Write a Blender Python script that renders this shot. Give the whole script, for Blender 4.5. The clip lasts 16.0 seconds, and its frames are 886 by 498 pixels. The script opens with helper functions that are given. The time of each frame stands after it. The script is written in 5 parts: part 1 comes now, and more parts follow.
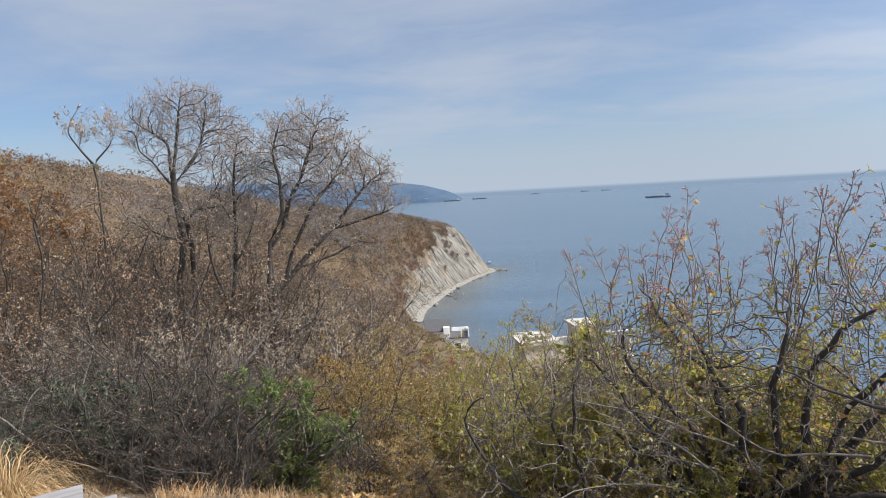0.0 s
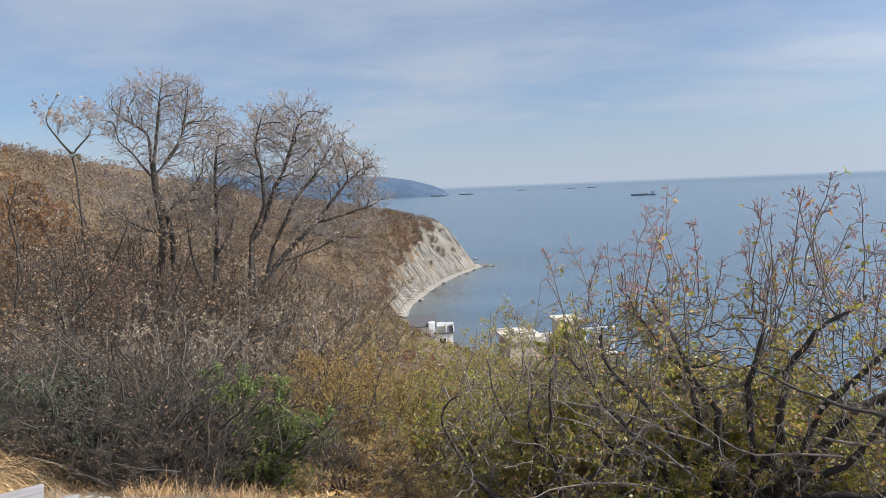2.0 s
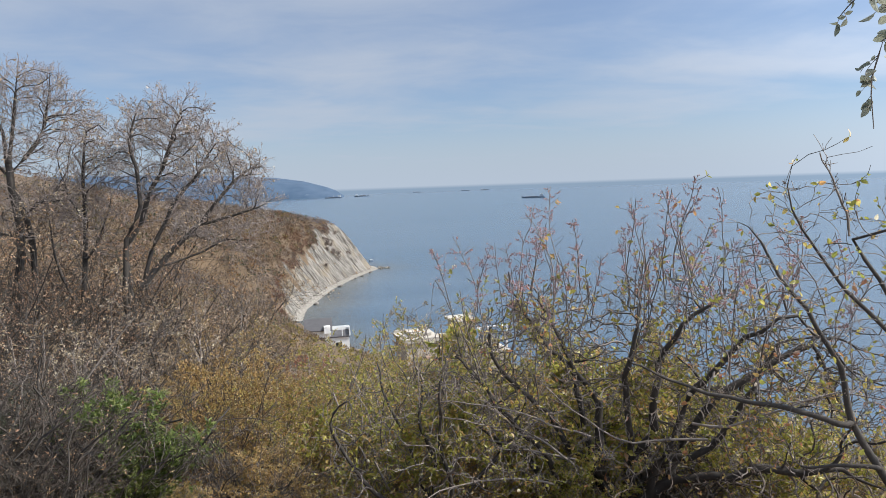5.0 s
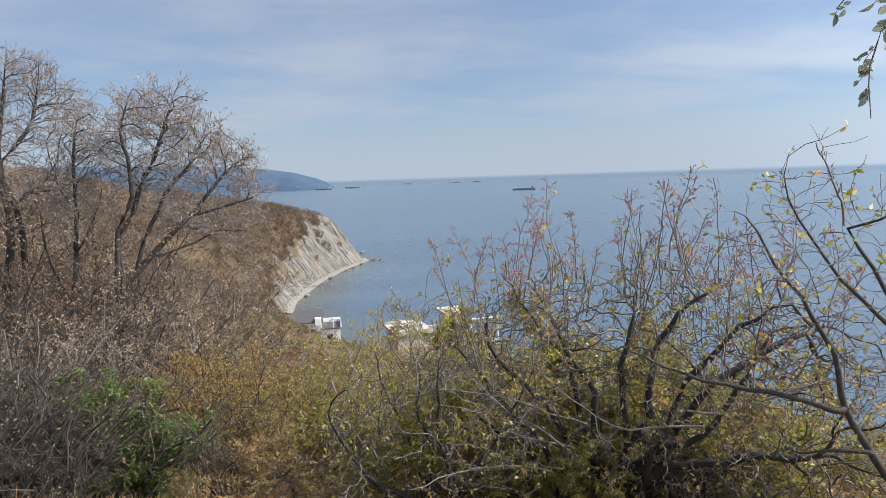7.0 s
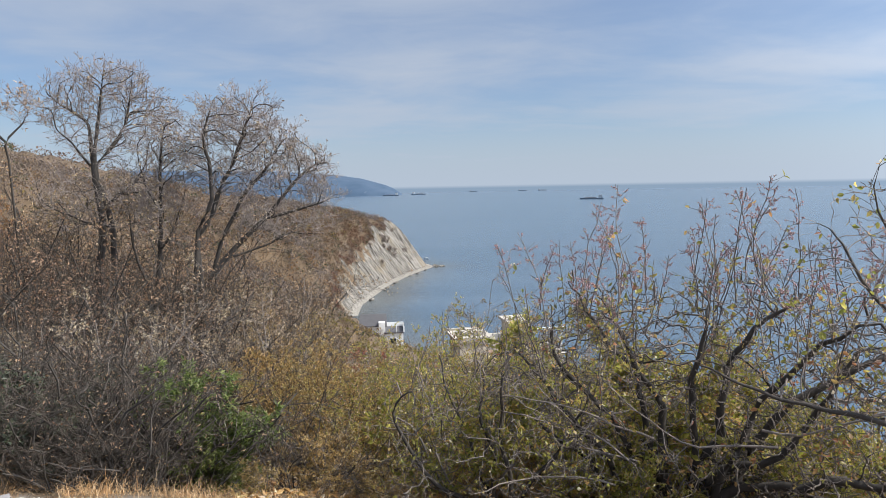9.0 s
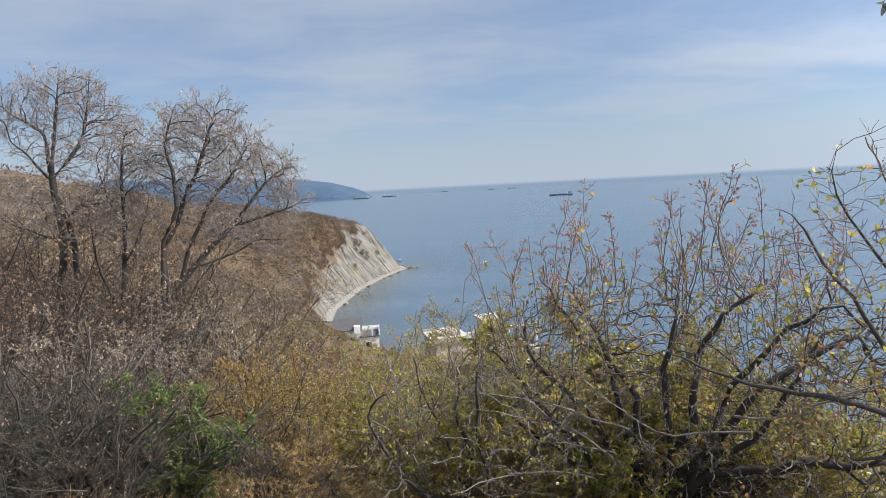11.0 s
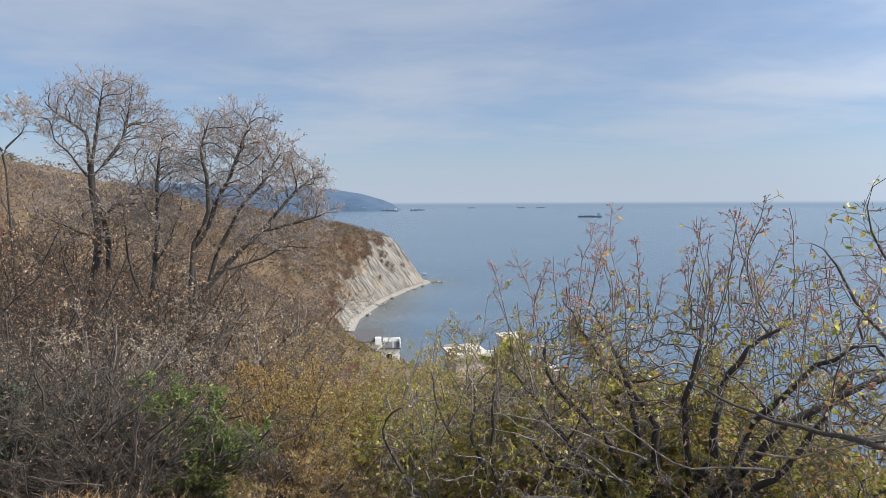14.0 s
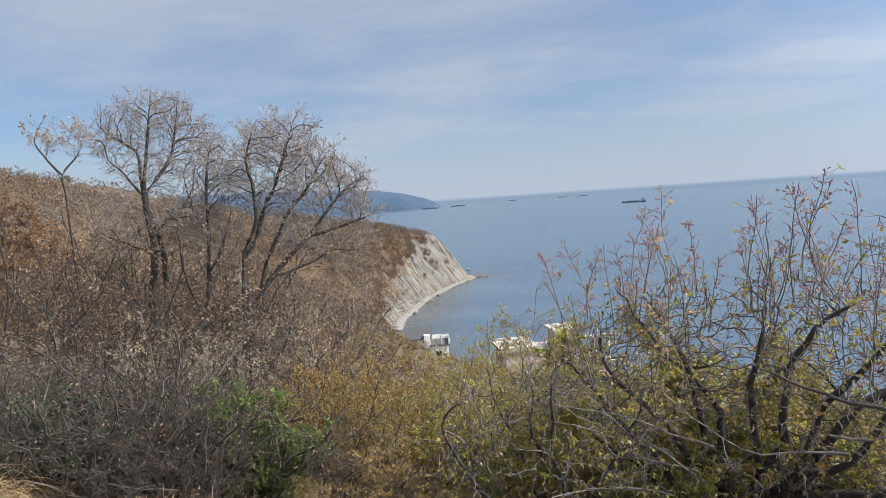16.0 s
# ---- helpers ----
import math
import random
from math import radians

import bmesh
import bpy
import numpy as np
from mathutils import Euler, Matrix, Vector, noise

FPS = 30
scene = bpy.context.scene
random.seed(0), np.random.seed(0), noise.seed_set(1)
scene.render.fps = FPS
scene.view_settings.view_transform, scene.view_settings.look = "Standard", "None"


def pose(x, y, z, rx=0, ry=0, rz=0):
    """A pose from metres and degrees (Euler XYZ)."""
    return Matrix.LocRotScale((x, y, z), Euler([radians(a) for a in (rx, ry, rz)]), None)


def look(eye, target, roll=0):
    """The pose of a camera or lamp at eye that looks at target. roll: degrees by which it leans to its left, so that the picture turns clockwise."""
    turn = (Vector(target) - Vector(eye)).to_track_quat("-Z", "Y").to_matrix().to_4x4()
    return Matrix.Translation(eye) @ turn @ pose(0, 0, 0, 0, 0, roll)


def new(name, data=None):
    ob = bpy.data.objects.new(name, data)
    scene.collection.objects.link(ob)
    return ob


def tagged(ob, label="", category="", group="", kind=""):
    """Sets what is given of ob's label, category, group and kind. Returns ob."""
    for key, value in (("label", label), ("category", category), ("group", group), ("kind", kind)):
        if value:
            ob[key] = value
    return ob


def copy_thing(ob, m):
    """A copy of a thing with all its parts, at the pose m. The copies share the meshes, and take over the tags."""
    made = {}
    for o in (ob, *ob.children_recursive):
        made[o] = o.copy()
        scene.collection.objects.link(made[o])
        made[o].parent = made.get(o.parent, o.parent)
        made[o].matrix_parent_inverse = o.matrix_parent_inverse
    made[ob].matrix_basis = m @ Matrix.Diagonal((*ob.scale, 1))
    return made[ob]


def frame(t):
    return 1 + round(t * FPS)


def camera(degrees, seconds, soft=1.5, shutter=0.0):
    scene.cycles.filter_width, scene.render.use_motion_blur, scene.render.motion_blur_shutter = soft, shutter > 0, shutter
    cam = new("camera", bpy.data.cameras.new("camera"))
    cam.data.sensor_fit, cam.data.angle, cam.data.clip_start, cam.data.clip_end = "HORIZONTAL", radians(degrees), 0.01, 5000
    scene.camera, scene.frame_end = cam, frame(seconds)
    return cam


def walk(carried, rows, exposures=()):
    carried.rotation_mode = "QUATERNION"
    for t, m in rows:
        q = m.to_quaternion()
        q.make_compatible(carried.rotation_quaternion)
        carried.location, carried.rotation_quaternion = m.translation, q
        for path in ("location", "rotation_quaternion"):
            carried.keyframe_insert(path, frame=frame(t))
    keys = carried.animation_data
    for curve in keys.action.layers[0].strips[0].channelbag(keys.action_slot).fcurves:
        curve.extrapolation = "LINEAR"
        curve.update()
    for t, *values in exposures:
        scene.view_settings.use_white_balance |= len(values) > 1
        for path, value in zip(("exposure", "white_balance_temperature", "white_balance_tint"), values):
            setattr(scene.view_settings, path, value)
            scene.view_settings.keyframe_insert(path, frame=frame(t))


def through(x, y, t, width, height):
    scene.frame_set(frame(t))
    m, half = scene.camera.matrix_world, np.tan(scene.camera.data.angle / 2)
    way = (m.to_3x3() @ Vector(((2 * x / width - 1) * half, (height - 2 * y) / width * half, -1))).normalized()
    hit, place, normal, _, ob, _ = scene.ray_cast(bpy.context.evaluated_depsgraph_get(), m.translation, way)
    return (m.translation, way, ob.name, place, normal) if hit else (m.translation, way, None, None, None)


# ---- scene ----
cam = camera(71.28, 16.0, soft=0.5)
# seconds, eye, target, roll
PATH = [
    (0, (-0.039, -0.056, 46.026), (-0.2396, 1.9261, 45.8458), -3.09),
    (0.5, (-0.052, -0.058, 46.030), (-0.3227, 1.9141, 45.8391), -2.69),
    (1, (-0.019, -0.058, 46.031), (-0.3269, 1.9091, 45.8383), -2.75),
    (1.5, (0.003, -0.025, 46.026), (-0.2295, 1.9525, 45.8355), -2.05),
    (2, (0.015, -0.009, 46.029), (-0.1420, 1.9746, 45.8315), -2.32),
    (2.5, (0.011, -0.025, 46.035), (-0.0925, 1.9622, 45.8386), -2.88),
    (3, (0.023, 0.003, 46.028), (0.0133, 1.9946, 45.8460), -3.11),
    (3.5, (0.032, 0.011, 46.018), (0.1152, 2.0027, 45.8607), -3.77),
    (4, (0.035, 0.011, 46.024), (0.1508, 1.9994, 45.8447), -3.35),
    (4.5, (0.018, -0.013, 46.022), (0.1274, 1.9758, 45.8379), -2.05),
    (5, (0.067, 0.040, 46.019), (0.2455, 2.0219, 45.8150), -1.98),
    (5.2, (0.073, 0.045, 46.020), (0.2955, 2.0213, 45.8083), -1.52),
    (5.5, (0.083, 0.058, 46.018), (0.3341, 2.0301, 45.7988), -1.40),
    (5.8, (0.080, 0.062, 46.015), (0.3456, 2.0313, 45.7898), -1.36),
    (6.1, (0.067, 0.059, 46.012), (0.3351, 2.0275, 45.7820), -1.39),
    (6.4, (0.050, 0.051, 46.009), (0.3077, 2.0208, 45.7762), -1.49),
    (6.7, (0.032, 0.041, 46.006), (0.2685, 2.0135, 45.7729), -1.64),
    (7, (0.016, 0.031, 46.004), (0.2225, 2.0074, 45.7730), -1.84),
    (7.3, (0.008, 0.024, 46.003), (0.1747, 2.0043, 45.7770), -2.06),
    (7.5, (0.003, 0.022, 46.005), (0.1183, 2.0072, 45.7903), -1.95),
    (8, (-0.001, 0.008, 46.005), (0.0278, 1.9964, 45.7967), -2.80),
    (8.5, (-0.008, 0.018, 45.999), (-0.0120, 2.0075, 45.7959), -2.07),
    (9, (-0.007, -0.005, 45.996), (-0.0066, 1.9852, 45.7939), -1.04),
    (9.2, (-0.009, -0.008, 46.009), (0.0153, 1.9822, 45.8115), -1.11),
    (9.5, (-0.009, -0.009, 46.019), (0.0394, 1.9813, 45.8232), -1.29),
    (9.8, (-0.006, -0.004, 46.018), (0.0618, 1.9849, 45.8219), -1.62),
    (10.1, (-0.002, 0.003, 46.011), (0.0809, 1.9915, 45.8121), -2.02),
    (10.4, (0.004, 0.012, 46.001), (0.0953, 1.9995, 45.7989), -2.42),
    (10.7, (0.010, 0.020, 45.991), (0.1036, 2.0074, 45.7868), -2.77),
    (11, (0.016, 0.026, 45.983), (0.1044, 2.0137, 45.7806), -2.97),
    (11.3, (0.019, 0.028, 45.981), (0.0962, 2.0166, 45.7851), -2.97),
    (11.5, (0.027, 0.032, 45.983), (0.0728, 2.0229, 45.8022), -3.51),
    (12, (0.027, 0.025, 45.986), (0.0553, 2.0177, 45.8208), -2.58),
    (12.5, (0.023, 0.012, 45.996), (0.0204, 2.0073, 45.8601), -2.86),
    (13, (0.035, 0.036, 45.988), (0.0371, 2.0301, 45.8348), -2.32),
    (13.5, (0.024, 0.031, 45.984), (0.0305, 2.0249, 45.8277), -1.85),
    (14, (0.029, 0.019, 45.987), (0.0362, 2.0130, 45.8366), -0.22),
    (14.5, (0.043, 0.038, 45.989), (0.1067, 2.0311, 45.8414), -1.59),
    (15, (0.039, 0.048, 45.989), (0.1199, 2.0411, 45.8401), -3.12),
    (15.5, (0.014, 0.043, 45.984), (0.0461, 2.0362, 45.8240), -2.54),
    (16, (-0.010, 0.020, 45.992), (-0.1424, 2.0092, 45.8321), -3.85),
]
walk(cam, [(t, look(eye, target, roll)) for t, eye, target, roll in PATH])

# ---------------------------------------------------------------- light
SUN_AZ, SUN_EL = 100.0, 46.0          # degrees to the right of +y, degrees above the horizon

world = bpy.data.worlds.new("sky")
scene.world = world
world.use_nodes = True
nt = world.node_tree
nt.nodes.clear()


def wn(kind, **kw):
    n = nt.nodes.new(kind)
    for k, v in kw.items():
        n.inputs[k].default_value = v
    return n


def wmath(op, a, b=None, c=None):
    n = nt.nodes.new("ShaderNodeMath")
    n.operation = op
    for i, v in enumerate((a, b, c)):
        if v is None:
            continue
        if isinstance(v, (int, float)):
            n.inputs[i].default_value = v
        else:
            nt.links.new(v, n.inputs[i])
    return n.outputs[0]


sky = nt.nodes.new("ShaderNodeTexSky")
sky.sky_type = "NISHITA"
sky.sun_disc = False
sky.sun_elevation = radians(SUN_EL)
sky.sun_rotation = radians(SUN_AZ)
sky.altitude = 50
sky.air_density, sky.dust_density, sky.ozone_density = 1.0, 0.6, 3.0
coords = nt.nodes.new("ShaderNodeTexCoord")
split = nt.nodes.new("ShaderNodeSeparateXYZ")
nt.links.new(coords.outputs["Generated"], split.inputs[0])
dx, dy, dz = split.outputs
# the cloud sheet: directions laid on a plane overhead
deep = wmath("ADD", wmath("MAXIMUM", dz, 0.0), 0.10)
flat = nt.nodes.new("ShaderNodeCombineXYZ")
nt.links.new(wmath("DIVIDE", dx, deep), flat.inputs[0])
nt.links.new(wmath("DIVIDE", dy, deep), flat.inputs[1])
turned = nt.nodes.new("ShaderNodeMapping")
turned.inputs["Rotation"].default_value = (0, 0, radians(-14))
turned.inputs["Scale"].default_value = (0.55, 0.80, 1)
turned.inputs["Location"].default_value = (3.4, 0.9, 0)
nt.links.new(flat.outputs[0], turned.inputs[0])
broad = wn("ShaderNodeTexNoise", Scale=0.9, Detail=5.0, Roughness=0.52, Distortion=0.35)
nt.links.new(turned.outputs[0], broad.inputs["Vector"])
fine = wn("ShaderNodeTexNoise", Scale=3.2, Detail=6.0, Roughness=0.6, Distortion=0.6)
nt.links.new(turned.outputs[0], fine.inputs["Vector"])
cover = wmath("ADD", wmath("MULTIPLY", broad.outputs["Fac"], 0.8), wmath("MULTIPLY", fine.outputs["Fac"], 0.2))
ramp = nt.nodes.new("ShaderNodeMapRange")
ramp.interpolation_type = "SMOOTHSTEP"
nt.links.new(cover, ramp.inputs[0])
for i, v in ((1, 0.33), (2, 0.68), (3, 0.34), (4, 0.95)):
    ramp.inputs[i].default_value = v
# a milky layer low over the sea
low = nt.nodes.new("ShaderNodeMapRange")
low.interpolation_type = "SMOOTHSTEP"
nt.links.new(dz, low.inputs[0])
for i, v in ((1, -0.01), (2, 0.20), (3, 1.0), (4, 0.0)):
    low.inputs[i].default_value = v
veil = wmath("MAXIMUM", ramp.outputs[0], low.outputs[0])
mix = nt.nodes.new("ShaderNodeMix")
mix.data_type = "RGBA"
nt.links.new(veil, mix.inputs["Factor"])
blue = nt.nodes.new("ShaderNodeMix")
blue.data_type = "RGBA"
blue.blend_type = "MULTIPLY"
blue.inputs["Factor"].default_value = 1.0
nt.links.new(sky.outputs[0], blue.inputs["A"])
blue.inputs["B"].default_value = (0.64, 0.80, 0.97, 1)
nt.links.new(blue.outputs["Result"], mix.inputs["A"])
toward = nt.nodes.new("ShaderNodeVectorMath")
toward.operation = "DOT_PRODUCT"
nt.links.new(coords.outputs["Generated"], toward.inputs[0])
toward.inputs[1].default_value = (math.sin(radians(SUN_AZ)) * math.cos(radians(SUN_EL)), math.cos(radians(SUN_AZ)) * math.cos(radians(SUN_EL)), math.sin(radians(SUN_EL)))
near_sun = wmath("MULTIPLY_ADD", wmath("POWER", wmath("MAXIMUM", toward.outputs["Value"], 0.0), 3.0), 3.7, 0.85)
cloud = nt.nodes.new("ShaderNodeVectorMath")
cloud.operation = "SCALE"
cloud.inputs[0].default_value = (4.74, 5.40, 6.52)
nt.links.new(near_sun, cloud.inputs["Scale"])
haze = nt.nodes.new("ShaderNodeVectorMath")
haze.operation = "SCALE"
haze.inputs[0].default_value = (4.55, 5.35, 6.45)
nt.links.new(near_sun, haze.inputs["Scale"])
sheet = nt.nodes.new("ShaderNodeMix")
sheet.data_type = "RGBA"
nt.links.new(low.outputs[0], sheet.inputs["Factor"])
nt.links.new(cloud.outputs[0], sheet.inputs["A"])
nt.links.new(haze.outputs[0], sheet.inputs["B"])
nt.links.new(sheet.outputs["Result"], mix.inputs["B"])
# below the horizon the far sea goes on, dim with distance
below = nt.nodes.new("ShaderNodeMapRange")
nt.links.new(dz, below.inputs[0])
for i, v in ((1, -0.004), (2, 0.0008), (3, 0.0), (4, 1.0)):
    below.inputs[i].default_value = v
ground_mix = nt.nodes.new("ShaderNodeMix")
ground_mix.data_type = "RGBA"
nt.links.new(below.outputs[0], ground_mix.inputs["Factor"])
dimmer = nt.nodes.new("ShaderNodeVectorMath")
dimmer.operation = "MULTIPLY"
nt.links.new(cloud.outputs[0], dimmer.inputs[0])
dimmer.inputs[1].default_value = (0.56, 0.67, 0.75)
nt.links.new(dimmer.outputs[0], ground_mix.inputs["A"])
nt.links.new(mix.outputs["Result"], ground_mix.inputs["B"])
back = wn("ShaderNodeBackground", Strength=0.098)
nt.links.new(ground_mix.outputs["Result"], back.inputs[0])
out = nt.nodes.new("ShaderNodeOutputWorld")
nt.links.new(back.outputs[0], out.inputs[0])

lamp = bpy.data.lights.new("sun", "SUN")
lamp.energy, lamp.angle, lamp.color = 5.0, radians(0.7), (1.0, 0.94, 0.84)
sun = new("sun", lamp)
sa, se = radians(SUN_AZ), radians(SUN_EL)
sun.matrix_world = look((60 * math.sin(sa) * math.cos(se), 60 * math.cos(sa) * math.cos(se), 46 + 60 * math.sin(se)), (0, 0, 46))
scene.view_settings.exposure = 0.30


# ---------------------------------------------------------------- materials
class Nodes:
    """A short way to write node materials."""

    def __init__(self, name):
        self.mat = bpy.data.materials.new(name)
        self.mat.use_nodes = True
        self.t = self.mat.node_tree
        self.bsdf = self.t.nodes["Principled BSDF"]
        self.out = self.t.nodes["Material Output"]

    def add(self, kind, **kw):
        n = self.t.nodes.new(kind)
        for k, v in kw.items():
            n.inputs[k].default_value = v
        return n

    def link(self, a, b):
        self.t.links.new(a, b)

    def coords(self, scale=(1, 1, 1), kind="Object", rot=(0, 0, 0)):
        c, m = self.add("ShaderNodeTexCoord"), self.add("ShaderNodeMapping")
        m.inputs["Scale"].default_value = scale
        m.inputs["Rotation"].default_value = rot
        self.link(c.outputs[kind], m.inputs[0])
        return m.outputs[0]

    def noise(self, where, scale, detail=4.0, rough=0.55, distort=0.0):
        n = self.add("ShaderNodeTexNoise", Scale=scale, Detail=detail, Roughness=rough, Distortion=distort)
        self.link(where, n.inputs["Vector"])
        return n.outputs["Fac"]

    def ramp(self, fac, stops):
        r = self.add("ShaderNodeValToRGB")
        e = r.color_ramp.elements
        while len(e) < len(stops):
            e.new(0.5)
        for el, (p, c) in zip(e, stops):
            el.position, el.color = p, (*c, 1)
        self.link(fac, r.inputs[0])
        return r.outputs[0]

    def mix(self, fac, a, b, mode="MIX"):
        m = self.add("ShaderNodeMix")
        m.data_type, m.blend_type = "RGBA", mode
        for v, name in ((fac, "Factor"), (a, "A"), (b, "B")):
            s = m.inputs[name]
            if isinstance(v, (int, float)):
                s.default_value = v
            elif isinstance(v, tuple):
                s.default_value = (*v, 1)
            else:
                self.link(v, s)
        return m.outputs["Result"]

    def bump(self, height, strength, distance, after=None):
        b = self.add("ShaderNodeBump", Strength=strength, Distance=distance)
        self.link(height, b.inputs["Height"])
        if after is not None:
            self.link(after, b.inputs["Normal"])
        self.link(b.outputs[0], self.bsdf.inputs["Normal"])
        return b.outputs[0]

    def colour(self, socket):
        self.link(socket, self.bsdf.inputs["Base Color"])

    def set(self, **kw):
        for k, v in kw.items():
            self.bsdf.inputs[k.replace("_", " ")].default_value = v
        return self


def bark(name, dark, light, scale=14.0, rough=0.9, differ=0.45):
    n = Nodes(name)
    w = n.coords((1, 1, 0.35))
    grain, blotch = n.noise(w, scale * 3, 5), n.noise(w, scale * 0.35, 3)
    c = n.ramp(n.mix(0.5, grain, blotch), [(0.32, dark), (0.68, light)])
    r = n.add("ShaderNodeNewGeometry").outputs["Random Per Island"]
    c = n.mix(differ, c, n.ramp(r, [(0.0, dark), (1.0, light)]))
    n.colour(c)
    n.bump(grain, 0.6, 0.01)
    return n.set(Roughness=rough).mat


def leaf(name, stops, through=0.35, rough=0.5):
    """Leaves whose tint runs over the stops from leaf to leaf, and let some light through."""
    n = Nodes(name)
    r = n.add("ShaderNodeNewGeometry").outputs["Random Per Island"]
    tint = n.ramp(r, stops)
    o = n.add("ShaderNodeObjectInfo").outputs["Random"]
    w = n.coords()
    patch = n.noise(w, 1.3, 3)
    hsv = n.add("ShaderNodeHueSaturation")
    n.link(tint, hsv.inputs["Color"])
    m = n.add("ShaderNodeMapRange")
    n.link(patch, m.inputs[0])
    m.inputs[1].default_value, m.inputs[2].default_value = 0.3, 0.7
    m.inputs[3].default_value, m.inputs[4].default_value = 0.65, 1.3
    n.link(m.outputs[0], hsv.inputs["Value"])
    h = n.add("ShaderNodeMapRange")
    n.link(o, h.inputs[0])
    h.inputs[3].default_value, h.inputs[4].default_value = 0.485, 0.515
    n.link(h.outputs[0], hsv.inputs["Hue"])
    c = hsv.outputs[0]
    n.colour(c)
    n.set(Roughness=rough)
    tr = n.add("ShaderNodeBsdfTranslucent")
    n.link(c, tr.inputs["Color"])
    ms = n.add("ShaderNodeMixShader", Fac=through)
    n.link(n.bsdf.outputs[0], ms.inputs[1])
    n.link(tr.outputs[0], ms.inputs[2])
    n.link(ms.outputs[0], n.out.inputs["Surface"])
    return n.mat


BARK_DARK = bark("dark_bark", (0.020, 0.017, 0.015), (0.085, 0.073, 0.063))
BARK_GREY = bark("grey_bark", (0.085, 0.07, 0.06), (0.26, 0.225, 0.195))
TWIG_GREY = bark("grey_twig", (0.080, 0.067, 0.059), (0.32, 0.275, 0.245))
TWIG_PALE = bark("pale_twig", (0.13, 0.108, 0.096), (0.42, 0.36, 0.33))
# brown twigs, darkened and spread in tone for shade inside the thicket
TWIG_SHADED_BROWN = bark("shaded_brown_twig", (0.012, 0.010, 0.008), (0.108, 0.085, 0.068), differ=0.85)
TWIG_DARK = bark("dark_twig", (0.036, 0.030, 0.026), (0.27, 0.228, 0.200), differ=0.8)
# the pale last stop paints sun glints onto a few leaves
LEAF_YELLOW_GREEN = leaf("yellow_green_leaf", [(0.0, (0.19, 0.20, 0.045)), (0.4, (0.44, 0.42, 0.09)), (0.70, (0.58, 0.49, 0.14)), (0.88, (0.58, 0.33, 0.13)), (1.0, (0.76, 0.69, 0.50))], 0.62, 0.32)
LEAF_OCHRE = leaf("ochre_leaf", [(0.0, (0.20, 0.115, 0.042)), (0.35, (0.37, 0.215, 0.075)), (0.7, (0.54, 0.335, 0.13)), (0.9, (0.44, 0.38, 0.11)), (1.0, (0.74, 0.64, 0.45))], 0.52, 0.34)
LEAF_GREEN = leaf("green_leaf", [(0.0, (0.08, 0.115, 0.030)), (0.6, (0.19, 0.245, 0.060)), (1.0, (0.40, 0.42, 0.16))], 0.6, 0.36)
LEAF_ORANGE = leaf("orange_leaf", [(0.0, (0.27, 0.16, 0.055)), (0.5, (0.46, 0.285, 0.10)), (0.85, (0.60, 0.43, 0.19)), (1.0, (0.38, 0.34, 0.12))], 0.45, 0.36)
LEAF_RUST = leaf("rusty_leaf", [(0.0, (0.18, 0.095, 0.042)), (0.5, (0.31, 0.160, 0.068)), (0.85, (0.41, 0.235, 0.105)), (1.0, (0.40, 0.31, 0.14))], 0.42, 0.6)
LEAF_DRY = leaf("dry_leaf", [(0.0, (0.22, 0.15, 0.085)), (0.5, (0.40, 0.29, 0.17)), (1.0, (0.60, 0.52, 0.39))], 0.35)
LEAF_BROWN = leaf("brown_leaf", [(0.0, (0.16, 0.095, 0.05)), (0.5, (0.33, 0.20, 0.10)), (1.0, (0.50, 0.38, 0.24))], 0.3)
LEAF_RED = leaf("red_leaf", [(0.0, (0.26, 0.06, 0.05)), (0.6, (0.40, 0.12, 0.08)), (1.0, (0.42, 0.24, 0.10))], 0.45)
LEAF_TEREBINTH = leaf("terebinth_leaf", [(0.0, (0.22, 0.23, 0.05)), (0.45, (0.42, 0.40, 0.09)), (0.72, (0.58, 0.47, 0.15)), (0.86, (0.56, 0.31, 0.13)), (0.94, (0.44, 0.20, 0.12)), (1.0, (0.72, 0.68, 0.52))], 0.62, 0.36)
# undergrowth green, with the deep shade it grows in put into the colour
LEAF_SHADED_GREEN = leaf("shaded_green_leaf", [(0.0, (0.035, 0.048, 0.028)), (0.6, (0.06, 0.078, 0.042)), (1.0, (0.115, 0.12, 0.065))], 0.15)
LEAF_DULL_GREEN = leaf("dull_green_leaf", [(0.0, (0.13, 0.15, 0.115)), (0.6, (0.20, 0.22, 0.17)), (1.0, (0.30, 0.30, 0.23))], 0.3, 0.5)
BERRY = leaf("dry_berry", [(0.0, (0.22, 0.11, 0.105)), (0.6, (0.40, 0.225, 0.215)), (1.0, (0.50, 0.34, 0.31))], 0.1, 0.6)
STRAW = leaf("straw", [(0.0, (0.28, 0.155, 0.055)), (0.5, (0.47, 0.29, 0.12)), (1.0, (0.68, 0.53, 0.33))], 0.25, 0.55)
